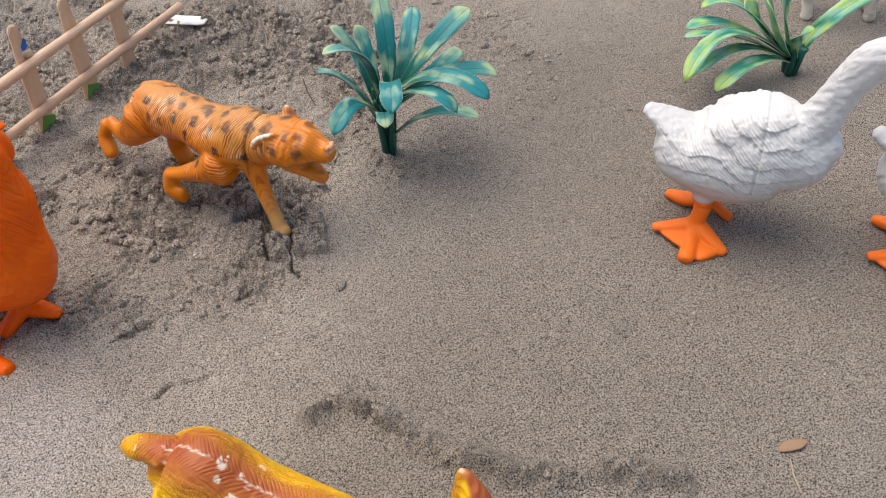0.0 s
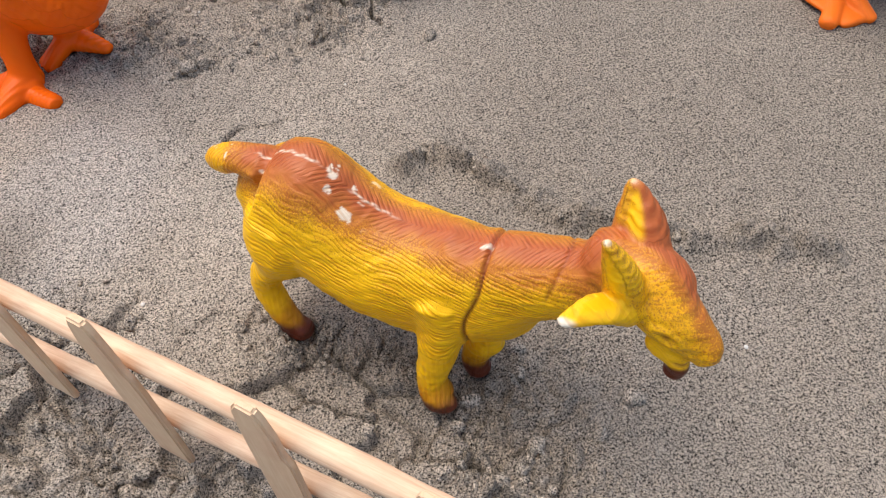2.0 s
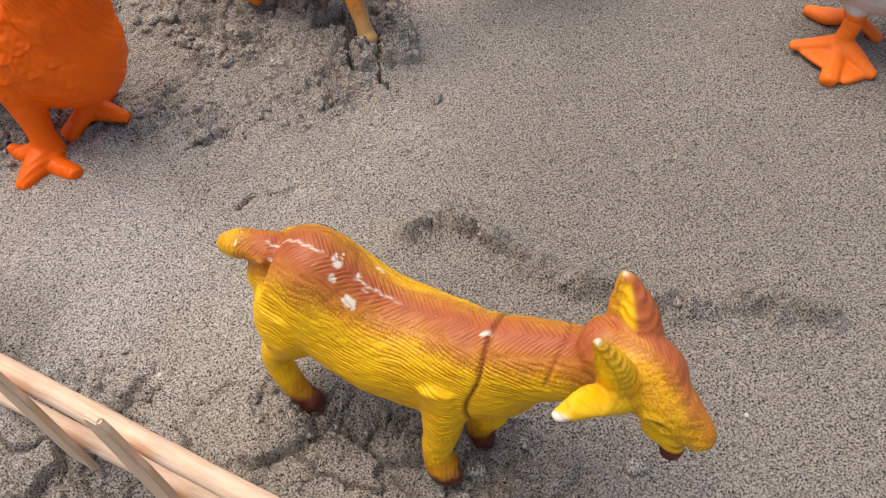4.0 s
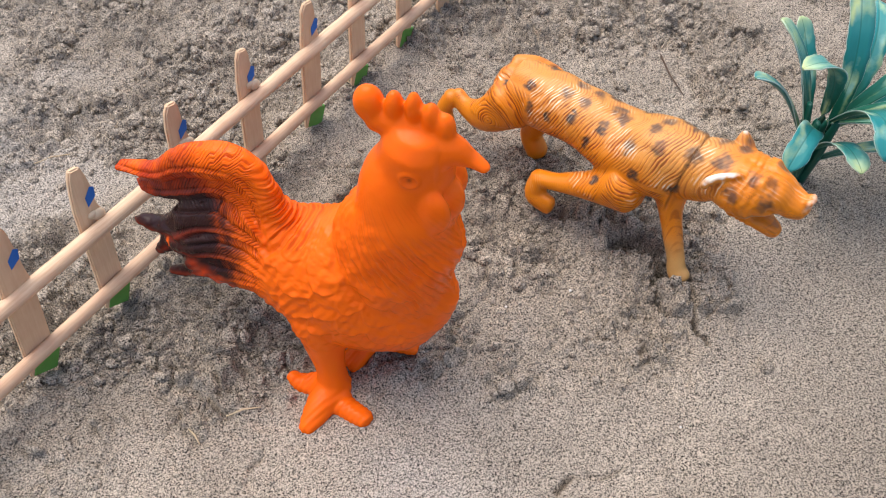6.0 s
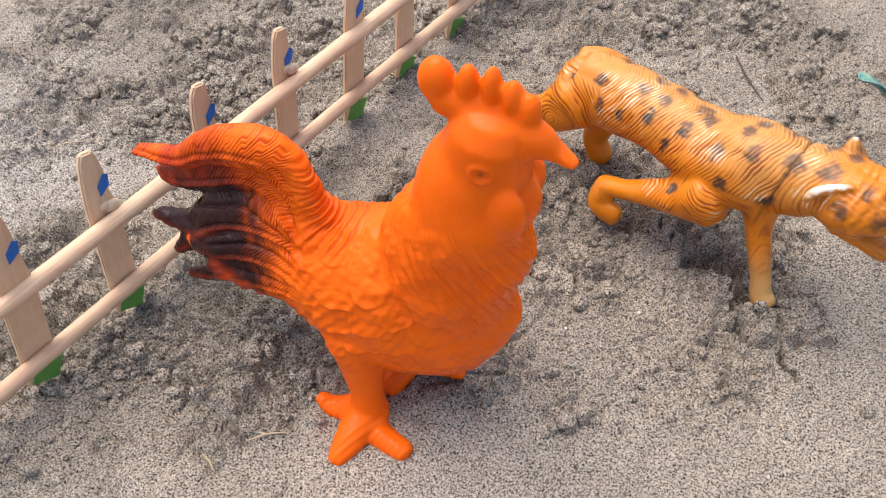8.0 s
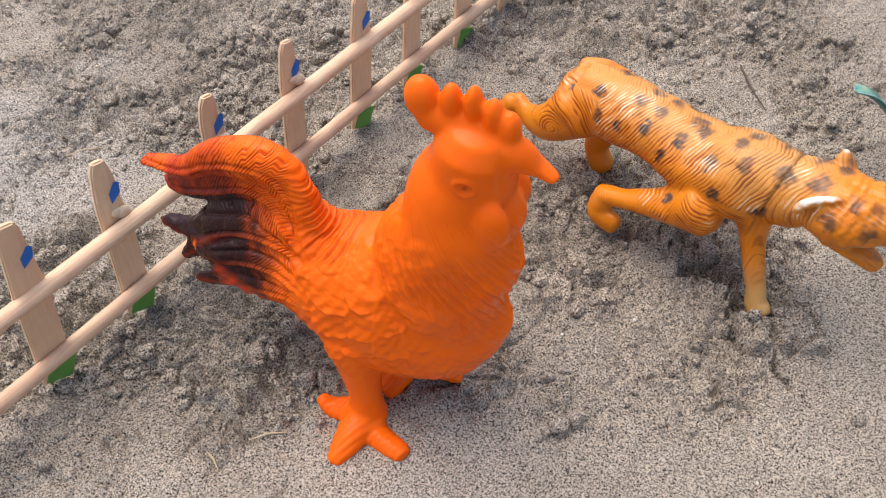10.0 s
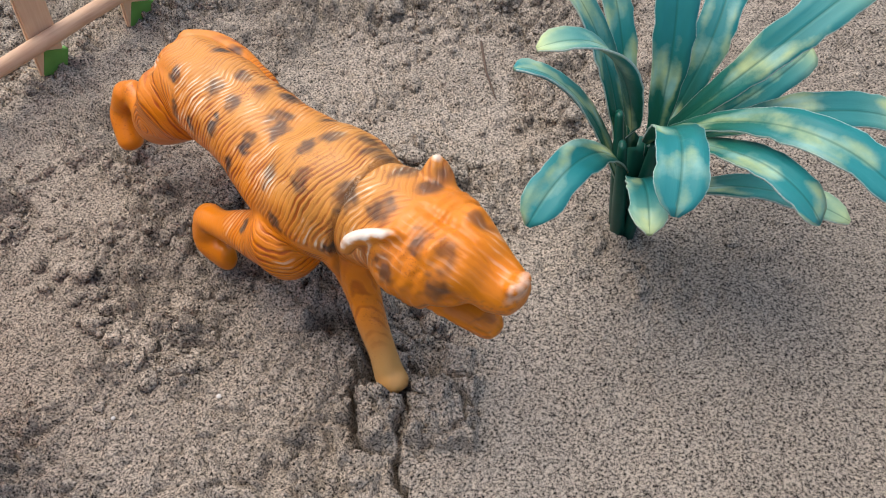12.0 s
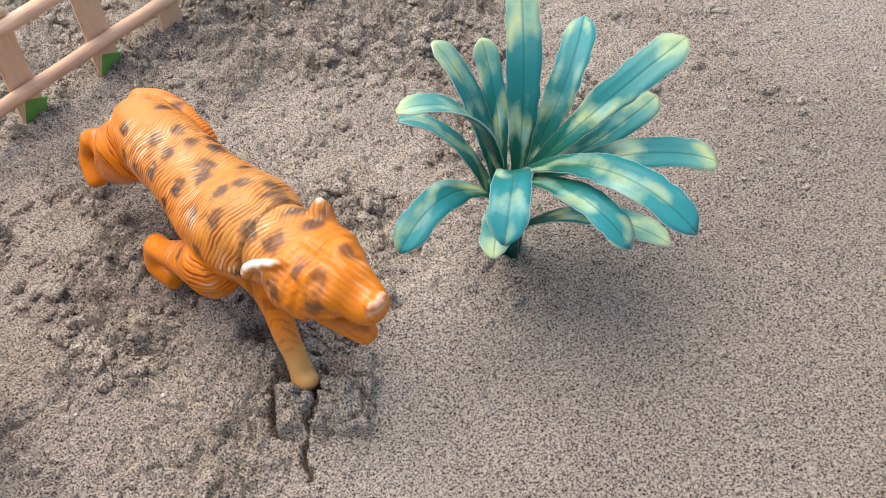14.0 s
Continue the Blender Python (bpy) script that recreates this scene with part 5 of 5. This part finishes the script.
goose = dict(
    body=[(-0.0366, 0, 0.0513, 0.0040, 0.0027), (-0.0283, -0.0002, 0.0464, 0.0093, 0.0052), (-0.0195, -0.0005, 0.0375, 0.0166, 0.0156), (-0.0006, -0.0004, 0.0360, 0.0189, 0.0215), (0.0118, 0, 0.0419, 0.0183, 0.0207), (0.0241, 0, 0.0438, 0.0138, 0.0161), (0.0311, 0, 0.0482, 0.0081, 0.0089)],
    near_wing=[(-0.0060, -0.0080, 0.0495, 0.0068, 0.0076), (0.0075, -0.0060, 0.0545, 0.0076, 0.0075), (0.0160, -0.0040, 0.0548, 0.0060, 0.0060)],
    far_wing=[(-0.0065, 0.0078, 0.0495, 0.0066, 0.0074), (0.0072, 0.0059, 0.0544, 0.0076, 0.0074), (0.0160, 0.0040, 0.0549, 0.0060, 0.0060)],
    neck=[(0.0182, 0, 0.0479, 0.0120, 0.0131), (0.0258, -0.0001, 0.0576, 0.0077, 0.0083), (0.0312, 0.0003, 0.0727, 0.0058, 0.0069), (0.0377, 0.0002, 0.0848, 0.0060, 0.0079), (0.0479, 0, 0.0908, 0.0062, 0.0064), (0.0551, 0, 0.0919, 0.0058, 0.0056)],
    bill=[(0.0540, 0, 0.0910, 0.0042, 0.0036), (0.0670, 0, 0.0880, 0.0032, 0.0020)],
    rump=(-0.0070, -0.0040, 0.0260, 0.0110, 0.0100, 0.0085),
    near_shank=[(-0.0087, -0.0070, 0.0300, 0.0080, 0.0080), (-0.0090, -0.0090, 0.0212, 0.0052, 0.0052), (-0.0084, -0.0110, 0.0144, 0.0036, 0.0038), (-0.0097, -0.0125, 0.0067, 0.0034, 0.0035)],
    near_back_toe=[(-0.0105, -0.0125, 0.0055, 0.0038, 0.0031), (-0.0194, -0.0140, 0.0034, 0.0030, 0.0022), (-0.0261, -0.0155, 0.0024, 0.0023, 0.0016)],
    near_mid_toe=[(-0.0101, -0.0125, 0.0052, 0.0034, 0.0030), (-0.0104, -0.0210, 0.0025, 0.0033, 0.0025), (-0.0110, -0.0292, 0.0009, 0.0035, 0.0029)],
    near_front_toe=[(-0.0101, -0.0124, 0.0062, 0.0041, 0.0033), (-0.0037, -0.0169, 0.0042, 0.0034, 0.0023), (0.0033, -0.0216, 0.0009, 0.0023, 0.0020)],
    near_web=[(-0.0099, -0.0130, 0.0042, 0.0038, 0.0021), (-0.0150, -0.0180, 0.0026, 0.0061, 0.0014), (-0.0175, -0.0215, 0.0020, 0.0078, 0.0010)],
    near_web_front=[(-0.0106, -0.0131, 0.0035, 0.0039, 0.0021), (-0.0070, -0.0190, 0.0022, 0.0050, 0.0014), (-0.0020, -0.0247, 0.0003, 0.0060, 0.0020)],
    far_shank=[(-0.0080, 0.0070, 0.0290, 0.0078, 0.0078), (-0.0086, 0.0060, 0.0170, 0.0046, 0.0046), (-0.0075, 0.0045, 0.0066, 0.0034, 0.0031)],
    far_back_toe=[(-0.0082, 0.0045, 0.0052, 0.0035, 0.0027), (-0.0157, 0.0063, 0.0019, 0.0039, 0.0030), (-0.0237, 0.0084, 0.0015, 0.0024, 0.0020)],
    far_front_toe=[(-0.0079, 0.0045, 0.0049, 0.0036, 0.0028), (-0.0032, 0.0031, 0.0039, 0.0028, 0.0020), (0.0036, 0.0013, -0.0002, 0.0026, 0.0020)],
)
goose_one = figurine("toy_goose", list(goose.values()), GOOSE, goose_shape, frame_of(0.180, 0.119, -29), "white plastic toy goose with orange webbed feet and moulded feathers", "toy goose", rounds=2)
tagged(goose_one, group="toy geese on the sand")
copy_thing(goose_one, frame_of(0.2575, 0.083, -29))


# ---- artificial plants ----
def leaf_mesh(base, middle, tip, wide, seed, roll=0.0, thick=0.0005):
    """A strap leaf from base through middle to tip; channelled, with slightly ragged edges."""
    r = random.Random(seed)
    base, tip = Vector(base), Vector(tip)
    mid = 2 * Vector(middle) - (base + tip) / 2
    bm = bmesh.new()
    uv = bm.loops.layers.uv.new("UVMap")
    n, across = 22, (-1.0, -0.55, 0.0, 0.55, 1.0)
    top, low = [], []
    for k in range(n + 1):
        u = k / n
        p = base * (1 - u) ** 2 + mid * (2 * u * (1 - u)) + tip * u ** 2
        t = ((mid - base) * (1 - u) + (tip - mid) * u).normalized()
        side = t.cross(Vector((0, 0, 1)))
        side = side.normalized() if side.length > 0.2 else Vector((1, 0, 0))
        side = Matrix.Rotation(roll, 3, t) @ side
        up = side.cross(t)
        half = 0.90 * wide / 2 * (0.28 + 0.72 * min(1, u / 0.5) ** 0.9) * (1 - max(0, (u - 0.84) / 0.16) ** 2.8 * 0.84)
        row_a, row_b = [], []
        for v in across:
            edge = 1 + (0.09 * r.uniform(-1, 0.6) if abs(v) == 1 else 0)
            q = p + side * (half * v * edge) + up * (half * 0.26 * abs(v) ** 1.5)
            row_a.append(bm.verts.new(q + up * thick * (1 - 0.6 * abs(v))))
            row_b.append(bm.verts.new(q - up * thick * (1 - 0.6 * abs(v))))
        top.append(row_a)
        low.append(row_b)

    def quad(vs, uvs):
        f = bm.faces.new(vs)
        for loop, c in zip(f.loops, uvs):
            loop[uv].uv = c

    m = len(across)
    for k in range(n):
        for j in range(m - 1):
            c = [(k / n, j / (m - 1)), (k / n, (j + 1) / (m - 1)), ((k + 1) / n, (j + 1) / (m - 1)), ((k + 1) / n, j / (m - 1))]
            quad((top[k][j], top[k][j + 1], top[k + 1][j + 1], top[k + 1][j]), c)
            quad((low[k + 1][j], low[k + 1][j + 1], low[k][j + 1], low[k][j]), [c[3], c[2], c[1], c[0]])
        for j, flip in ((0, False), (m - 1, True)):
            vs = (low[k][j], top[k][j], top[k + 1][j], low[k + 1][j])
            e = [(k / n, j / (m - 1))] * 2 + [((k + 1) / n, j / (m - 1))] * 2
            quad(vs if not flip else vs[::-1], e)
    for row, flip in ((0, True), (n, False)):
        for j in range(m - 1):
            vs = (top[row][j], top[row][j + 1], low[row][j + 1], low[row][j])
            quad(vs if not flip else vs[::-1], [(row / n, 0.5)] * 4)
    bmesh.ops.recalc_face_normals(bm, faces=bm.faces)
    return bm


def plant(x, y, leaves, material, label, stem_tall=0.028):
    thing = new("plastic_plant")
    thing.matrix_world = pose(x, y, height(x, y) - 0.001)
    bm = bmesh.new()
    loft(bm, [(0, 0, -0.004, 0.0030), (0.0005, 0.0005, 0.012, 0.0029), (0.001, 0.001, stem_tall, 0.0026)], 12)
    for a in (0.3, 2.2, 4.1, 5.3):
        c, s = math.cos(a), math.sin(a)
        loft(bm, [(0.002 * c, 0.002 * s, 0.0, 0.0024, 0.0020), (0.004 * c, 0.004 * s, 0.016, 0.0026, 0.0016), (0.006 * c, 0.006 * s, stem_tall + 0.006, 0.0016, 0.0010)], 8)
    part("stem", bm, STEM, thing, "dark green bundled stem")
    for k, (base, middle, tip, wide, roll) in enumerate(leaves):
        part("leaf", leaf_mesh(base, middle, tip, wide, k + 1, roll), material, thing)
    return tagged(thing, label, "artificial plant", "plastic plants in the sand")


plant(0.0450, 0.1980, [
    ((-0.002, 0.003, 0.020), (-0.0080, 0.0120, 0.0455), (-0.0179, 0.0195, 0.0603), 0.0088, 0.2),
    ((-0.001, 0.004, 0.020), (-0.0025, 0.0190, 0.0400), (-0.0062, 0.0300, 0.0530), 0.0074, 0.0),
    ((0.003, -0.002, 0.028), (0.0055, 0.0060, 0.0545), (0.0050, 0.0240, 0.0750), 0.0096, 0.0),
    ((0.003, 0.000, 0.026), (0.0145, 0.0115, 0.0470), (0.0214, 0.0334, 0.0560), 0.0094, 0.0),
    ((0.003, 0.000, 0.028), (0.0255, 0.0020, 0.0540), (0.0448, 0.0159, 0.0615), 0.0100, 0.3),
    ((0.003, 0.001, 0.024), (0.0250, 0.0092, 0.0345), (0.0414, 0.0253, 0.0350), 0.0086, 0.5),
    ((0.003, 0.000, 0.028), (0.0320, -0.0050, 0.0430), (0.0534, -0.0031, 0.0377), 0.0094, 0.3),
    ((0.004, -0.002, 0.034), (0.0248, -0.0190, 0.0520), (0.0434, -0.0326, 0.0461), 0.0098, 0.2),
    ((0.003, -0.003, 0.032), (0.0180, -0.0225, 0.0475), (0.0290, -0.0338, 0.0425), 0.0090, 0.0),
    ((0.003, -0.001, 0.010), (0.0220, -0.0110, 0.0270), (0.0408, -0.0226, 0.0295), 0.0084, 0.0),
    ((0.002, -0.004, 0.034), (0.0032, -0.0236, 0.0550), (0.0014, -0.0397, 0.0514), 0.0102, 0.0),
    ((0.000, -0.003, 0.018), (-0.0005, -0.0190, 0.0370), (-0.0015, -0.0363, 0.0422), 0.0084, 0.0),
    ((-0.002, -0.003, 0.024), (-0.0127, -0.0176, 0.0430), (-0.0239, -0.0326, 0.0399), 0.0092, -0.3),
    ((-0.001, -0.001, 0.030), (-0.0075, -0.0082, 0.0600), (-0.0225, -0.0151, 0.0680), 0.0088, 0.1),
    ((-0.003, 0.001, 0.018), (-0.0133, 0.0065, 0.0370), (-0.0268, 0.0043, 0.0475), 0.0090, 0.2),
], LEAF, "teal plastic plant with cream-blotched strap leaves stuck in sand")

plant(0.2560, 0.2120, [
    ((-0.002, -0.002, 0.008), (-0.0267, -0.0100, 0.0175), (-0.0508, -0.0220, 0.0130), 0.0100, 0.0),
    ((-0.003, 0.000, 0.010), (-0.0412, -0.0060, 0.0335), (-0.0675, -0.0220, 0.0215), 0.0088, 0.0),
    ((-0.003, 0.001, 0.009), (-0.0341, 0.0000, 0.0270), (-0.0626, -0.0040, 0.0335), 0.0090, 0.2),
    ((-0.003, 0.000, 0.008), (-0.0322, -0.0040, 0.0225), (-0.0575, -0.0120, 0.0178), 0.0084, 0.0),
    ((-0.003, 0.001, 0.010), (-0.0352, 0.0060, 0.0300), (-0.0565, 0.0080, 0.0303), 0.0092, 0.0),
    ((-0.003, 0.002, 0.010), (-0.0288, 0.0100, 0.0370), (-0.0476, 0.0140, 0.0370), 0.0092, 0.1),
    ((0.001, -0.002, 0.009), (-0.0060, -0.0080, 0.0250), (-0.0010, -0.0120, 0.0333), 0.0070, 0.0),
    ((0.003, 0.000, 0.009), (0.0127, 0.0000, 0.0270), (0.0380, 0.0000, 0.0430), 0.0098, 0.3),
    ((0.000, 0.003, 0.010), (-0.0082, 0.0040, 0.0330), (-0.0106, 0.0100, 0.0620), 0.0098, 0.0),
    ((-0.001, 0.003, 0.010), (-0.0146, 0.0060, 0.0330), (-0.0225, 0.0160, 0.0600), 0.0096, 0.0),
    ((-0.002, 0.002, 0.010), (-0.0193, 0.0040, 0.0270), (-0.0250, 0.0120, 0.0400), 0.0090, 0.0),
    ((-0.001, 0.000, 0.009), (-0.0132, -0.0040, 0.0240), (-0.0246, -0.0040, 0.0480), 0.0092, 0.0),
], LEAF_LIGHT, "green plastic plant with yellow-streaked strap leaves stuck in sand", 0.010)


# ---- small things on the sand ----
def crumbs(count, seed, detail, least, most, power, ragged, strays):
    """Loose lumps of sand, thick where the ground is churned up; returns their points and faces."""
    r = np.random.RandomState(seed)
    ico = bmesh.new()
    bmesh.ops.create_icosphere(ico, subdivisions=detail, radius=1.0)
    base = np.array([v.co[:] for v in ico.verts])
    faces = np.array([[v.index for v in f.verts] for f in ico.faces])
    ico.free()
    x, y = r.uniform(-0.32, 0.20, count * 8), r.uniform(-0.10, 0.40, count * 8)
    clump = step(fbm(x, y, 60, 3, 301), -0.3, 0.5)
    keep = r.uniform(0, 1, len(x)) < roughness_at(x, y) ** 2 * clump - 0.01 + strays
    x, y = x[keep][:count], y[keep][:count]
    size = least + (most - least) * r.uniform(0, 1, len(x)) ** power
    z = ground_height(x, y) - size * 0.05
    jitter = 1 + ragged * r.uniform(-1, 1, (len(x), len(base), 1))
    verts = base[None] * jitter * (size[:, None, None] * r.uniform(0.65, 1.35, (len(x), 1, 3))) + np.stack([x, y, z], 1)[:, None]
    quads = faces[None] + (np.arange(len(x)) * len(base))[:, None, None]
    return verts.reshape(-1, 3), quads.reshape(-1, 3)


def loose_sand():
    fine, coarse = crumbs(16000, 4, 1, 0.0003, 0.0013, 4, 0.30, 0.012), crumbs(4500, 9, 2, 0.0008, 0.0028, 2.6, 0.26, 0.0)
    me = bpy.data.meshes.new("sand_crumbs")
    me.from_pydata(np.vstack([fine[0], coarse[0]]).tolist(), [], np.vstack([fine[1], coarse[1] + len(fine[0])]).tolist())
    me.materials.append(CLOD)
    me.shade_smooth()
    me.attributes.new("churn", "FLOAT", "POINT").data.foreach_set("value", np.ones(len(me.vertices), np.float32))
    tagged(new("sand_crumbs", me), "loose crumbs and clods of grey sand", "sand crumbs", kind="stuff")


loose_sand()


def flat_stick(x, y, heading):
    bm = bmesh.new()
    rows = [(-0.014, 0, 0, 0.0036, 0.0009), (-0.010, 0, 0, 0.0050, 0.0010), (0.010, 0, 0, 0.0050, 0.0010), (0.014, 0, 0, 0.0036, 0.0009)]
    loft(bm, rows, 14)
    ob = part("flat_stick", bm, PALE)
    ob.matrix_world = pose(x, y, height(x, y) + 0.0035, 0, 0, heading)
    tagged(ob, "short round-ended white wooden stick lying on the sand", "stick")


flat_stick(-0.060, 0.350, -20)


def lying(name, rows, material, x, y, heading, lift, label, category):
    """A thin thing that lies on the sand."""
    bm = bmesh.new()
    loft(bm, rows, 10)
    ob = part(name, bm, material)
    ob.matrix_world = pose(x, y, height(x, y) + lift, 0, 0, heading)
    return tagged(ob, label, category)


STRAW = plain_material("dry_straw", (0.42, 0.32, 0.20), 0.7)
TWIG = plain_material("dark_twig", (0.10, 0.065, 0.045), 0.85)
QUARTZ = plain_material("white_pebble", (0.62, 0.59, 0.54), 0.5)

lying("dry_leaf", [(-0.0050, 0, 0.0002, 0.0010, 0.0003), (-0.002, 0.0003, 0.0008, 0.0022, 0.0004), (0.002, 0, 0.0009, 0.0020, 0.0004), (0.0050, 0.0004, 0.0003, 0.0009, 0.0003)], DRY, 0.1593, 0.0085, 5, 0.0004,
      "small scrap of dry brown leaf lying on the sand", "dry leaf")
for x, y, heading, long in ((0.1550, -0.0020, 80, 0.012), (-0.1316, 0.2585, -25, 0.008), (-0.1712, 0.0967, -50, 0.007), (-0.2480, 0.2180, 20, 0.014), (-0.1560, 0.1040, 15, 0.011)):
    lying("straw", [(-long / 2, 0, 0, 0.0002), (0, long * 0.06, 0.0004, 0.00035, 0.0002), (long / 2, 0, 0, 0.0002)], STRAW, x, y, heading, 0.0006, "short bit of pale dry straw lying on the sand", "straw")
lying("twig", [(-0.020, 0, 0, 0.0002), (-0.006, 0.0006, 0.0003, 0.0004), (0.008, -0.0004, 0.0002, 0.00035), (0.021, 0.0003, 0, 0.0002)], TWIG, 0.0076, 0.268, -78, 0.0004, "thin dark twig lying half buried in the sand", "twig")
for k, (x, y, size) in enumerate(((-0.0820, 0.0160, 0.0007), (0.0840, -0.0230, 0.0006), (-0.0180, 0.0960, 0.0004), (0.0140, 0.1180, 0.0006), (-0.0470, 0.1480, 0.0006), (-0.0700, 0.1420, 0.0005))):
    bm = bmesh.new()
    bmesh.ops.create_icosphere(bm, subdivisions=2, radius=size)
    for v in bm.verts:
        v.co *= 1 + 0.35 * noise.noise(v.co * 900 + Vector((k * 5, 0, 0)))
        v.co.z *= 0.7
    ob = part("pebble", bm, QUARTZ)
    ob.matrix_world = pose(x, y, height(x, y) + size * 0.4, 0, 0, 40 * k)
    tagged(ob, "tiny white pebble lying on the sand", "pebble", "white pebbles on the sand")


def pale_shape(co, nor):
    s, w, z = co.T
    base = np.tile(rgb(0.62, 0.55, 0.44), (len(co), 1))
    return 0.0004 * fbm(s + w, z, 260, 2, 51), blend(base, np.tile(rgb(0.40, 0.31, 0.21), (len(co), 1)), step(fbm(s, z + w, 150, 2, 53), 0.2, 0.6) * 0.6), np.zeros(len(co)), np.zeros((len(co), 2))


figurine("toy_animal", [
    [(-0.016, -0.005, 0.052, 0.0060), (-0.015, -0.006, 0.034, 0.0036), (-0.017, -0.006, 0.022, 0.0040), (-0.015, -0.006, 0.010, 0.0028), (-0.014, -0.007, 0.002, 0.0038)],
    [(-0.014, 0.005, 0.052, 0.0060), (-0.013, 0.006, 0.034, 0.0036), (-0.015, 0.006, 0.022, 0.0040), (-0.013, 0.006, 0.010, 0.0028), (-0.012, 0.006, 0.002, 0.0038)],
    [(0.018, -0.005, 0.052, 0.0060), (0.018, -0.006, 0.034, 0.0036), (0.019, -0.006, 0.022, 0.0040), (0.018, -0.006, 0.010, 0.0028), (0.019, -0.006, 0.002, 0.0038)],
    [(0.018, 0.005, 0.052, 0.0060), (0.018, 0.006, 0.034, 0.0036), (0.019, 0.006, 0.022, 0.0040), (0.018, 0.006, 0.010, 0.0028), (0.019, 0.006, 0.002, 0.0038)],
    [(-0.024, 0, 0.056, 0.008), (-0.012, 0, 0.057, 0.011), (0.010, 0, 0.057, 0.011), (0.026, 0, 0.060, 0.008), (0.034, 0, 0.070, 0.006), (0.040, 0, 0.076, 0.006)],
], GOOSE, pale_shape, frame_of(0.3040, 0.2600, -20), "cream plastic toy animal with thin legs behind a plant", "toy animal", voxel=0.0009)
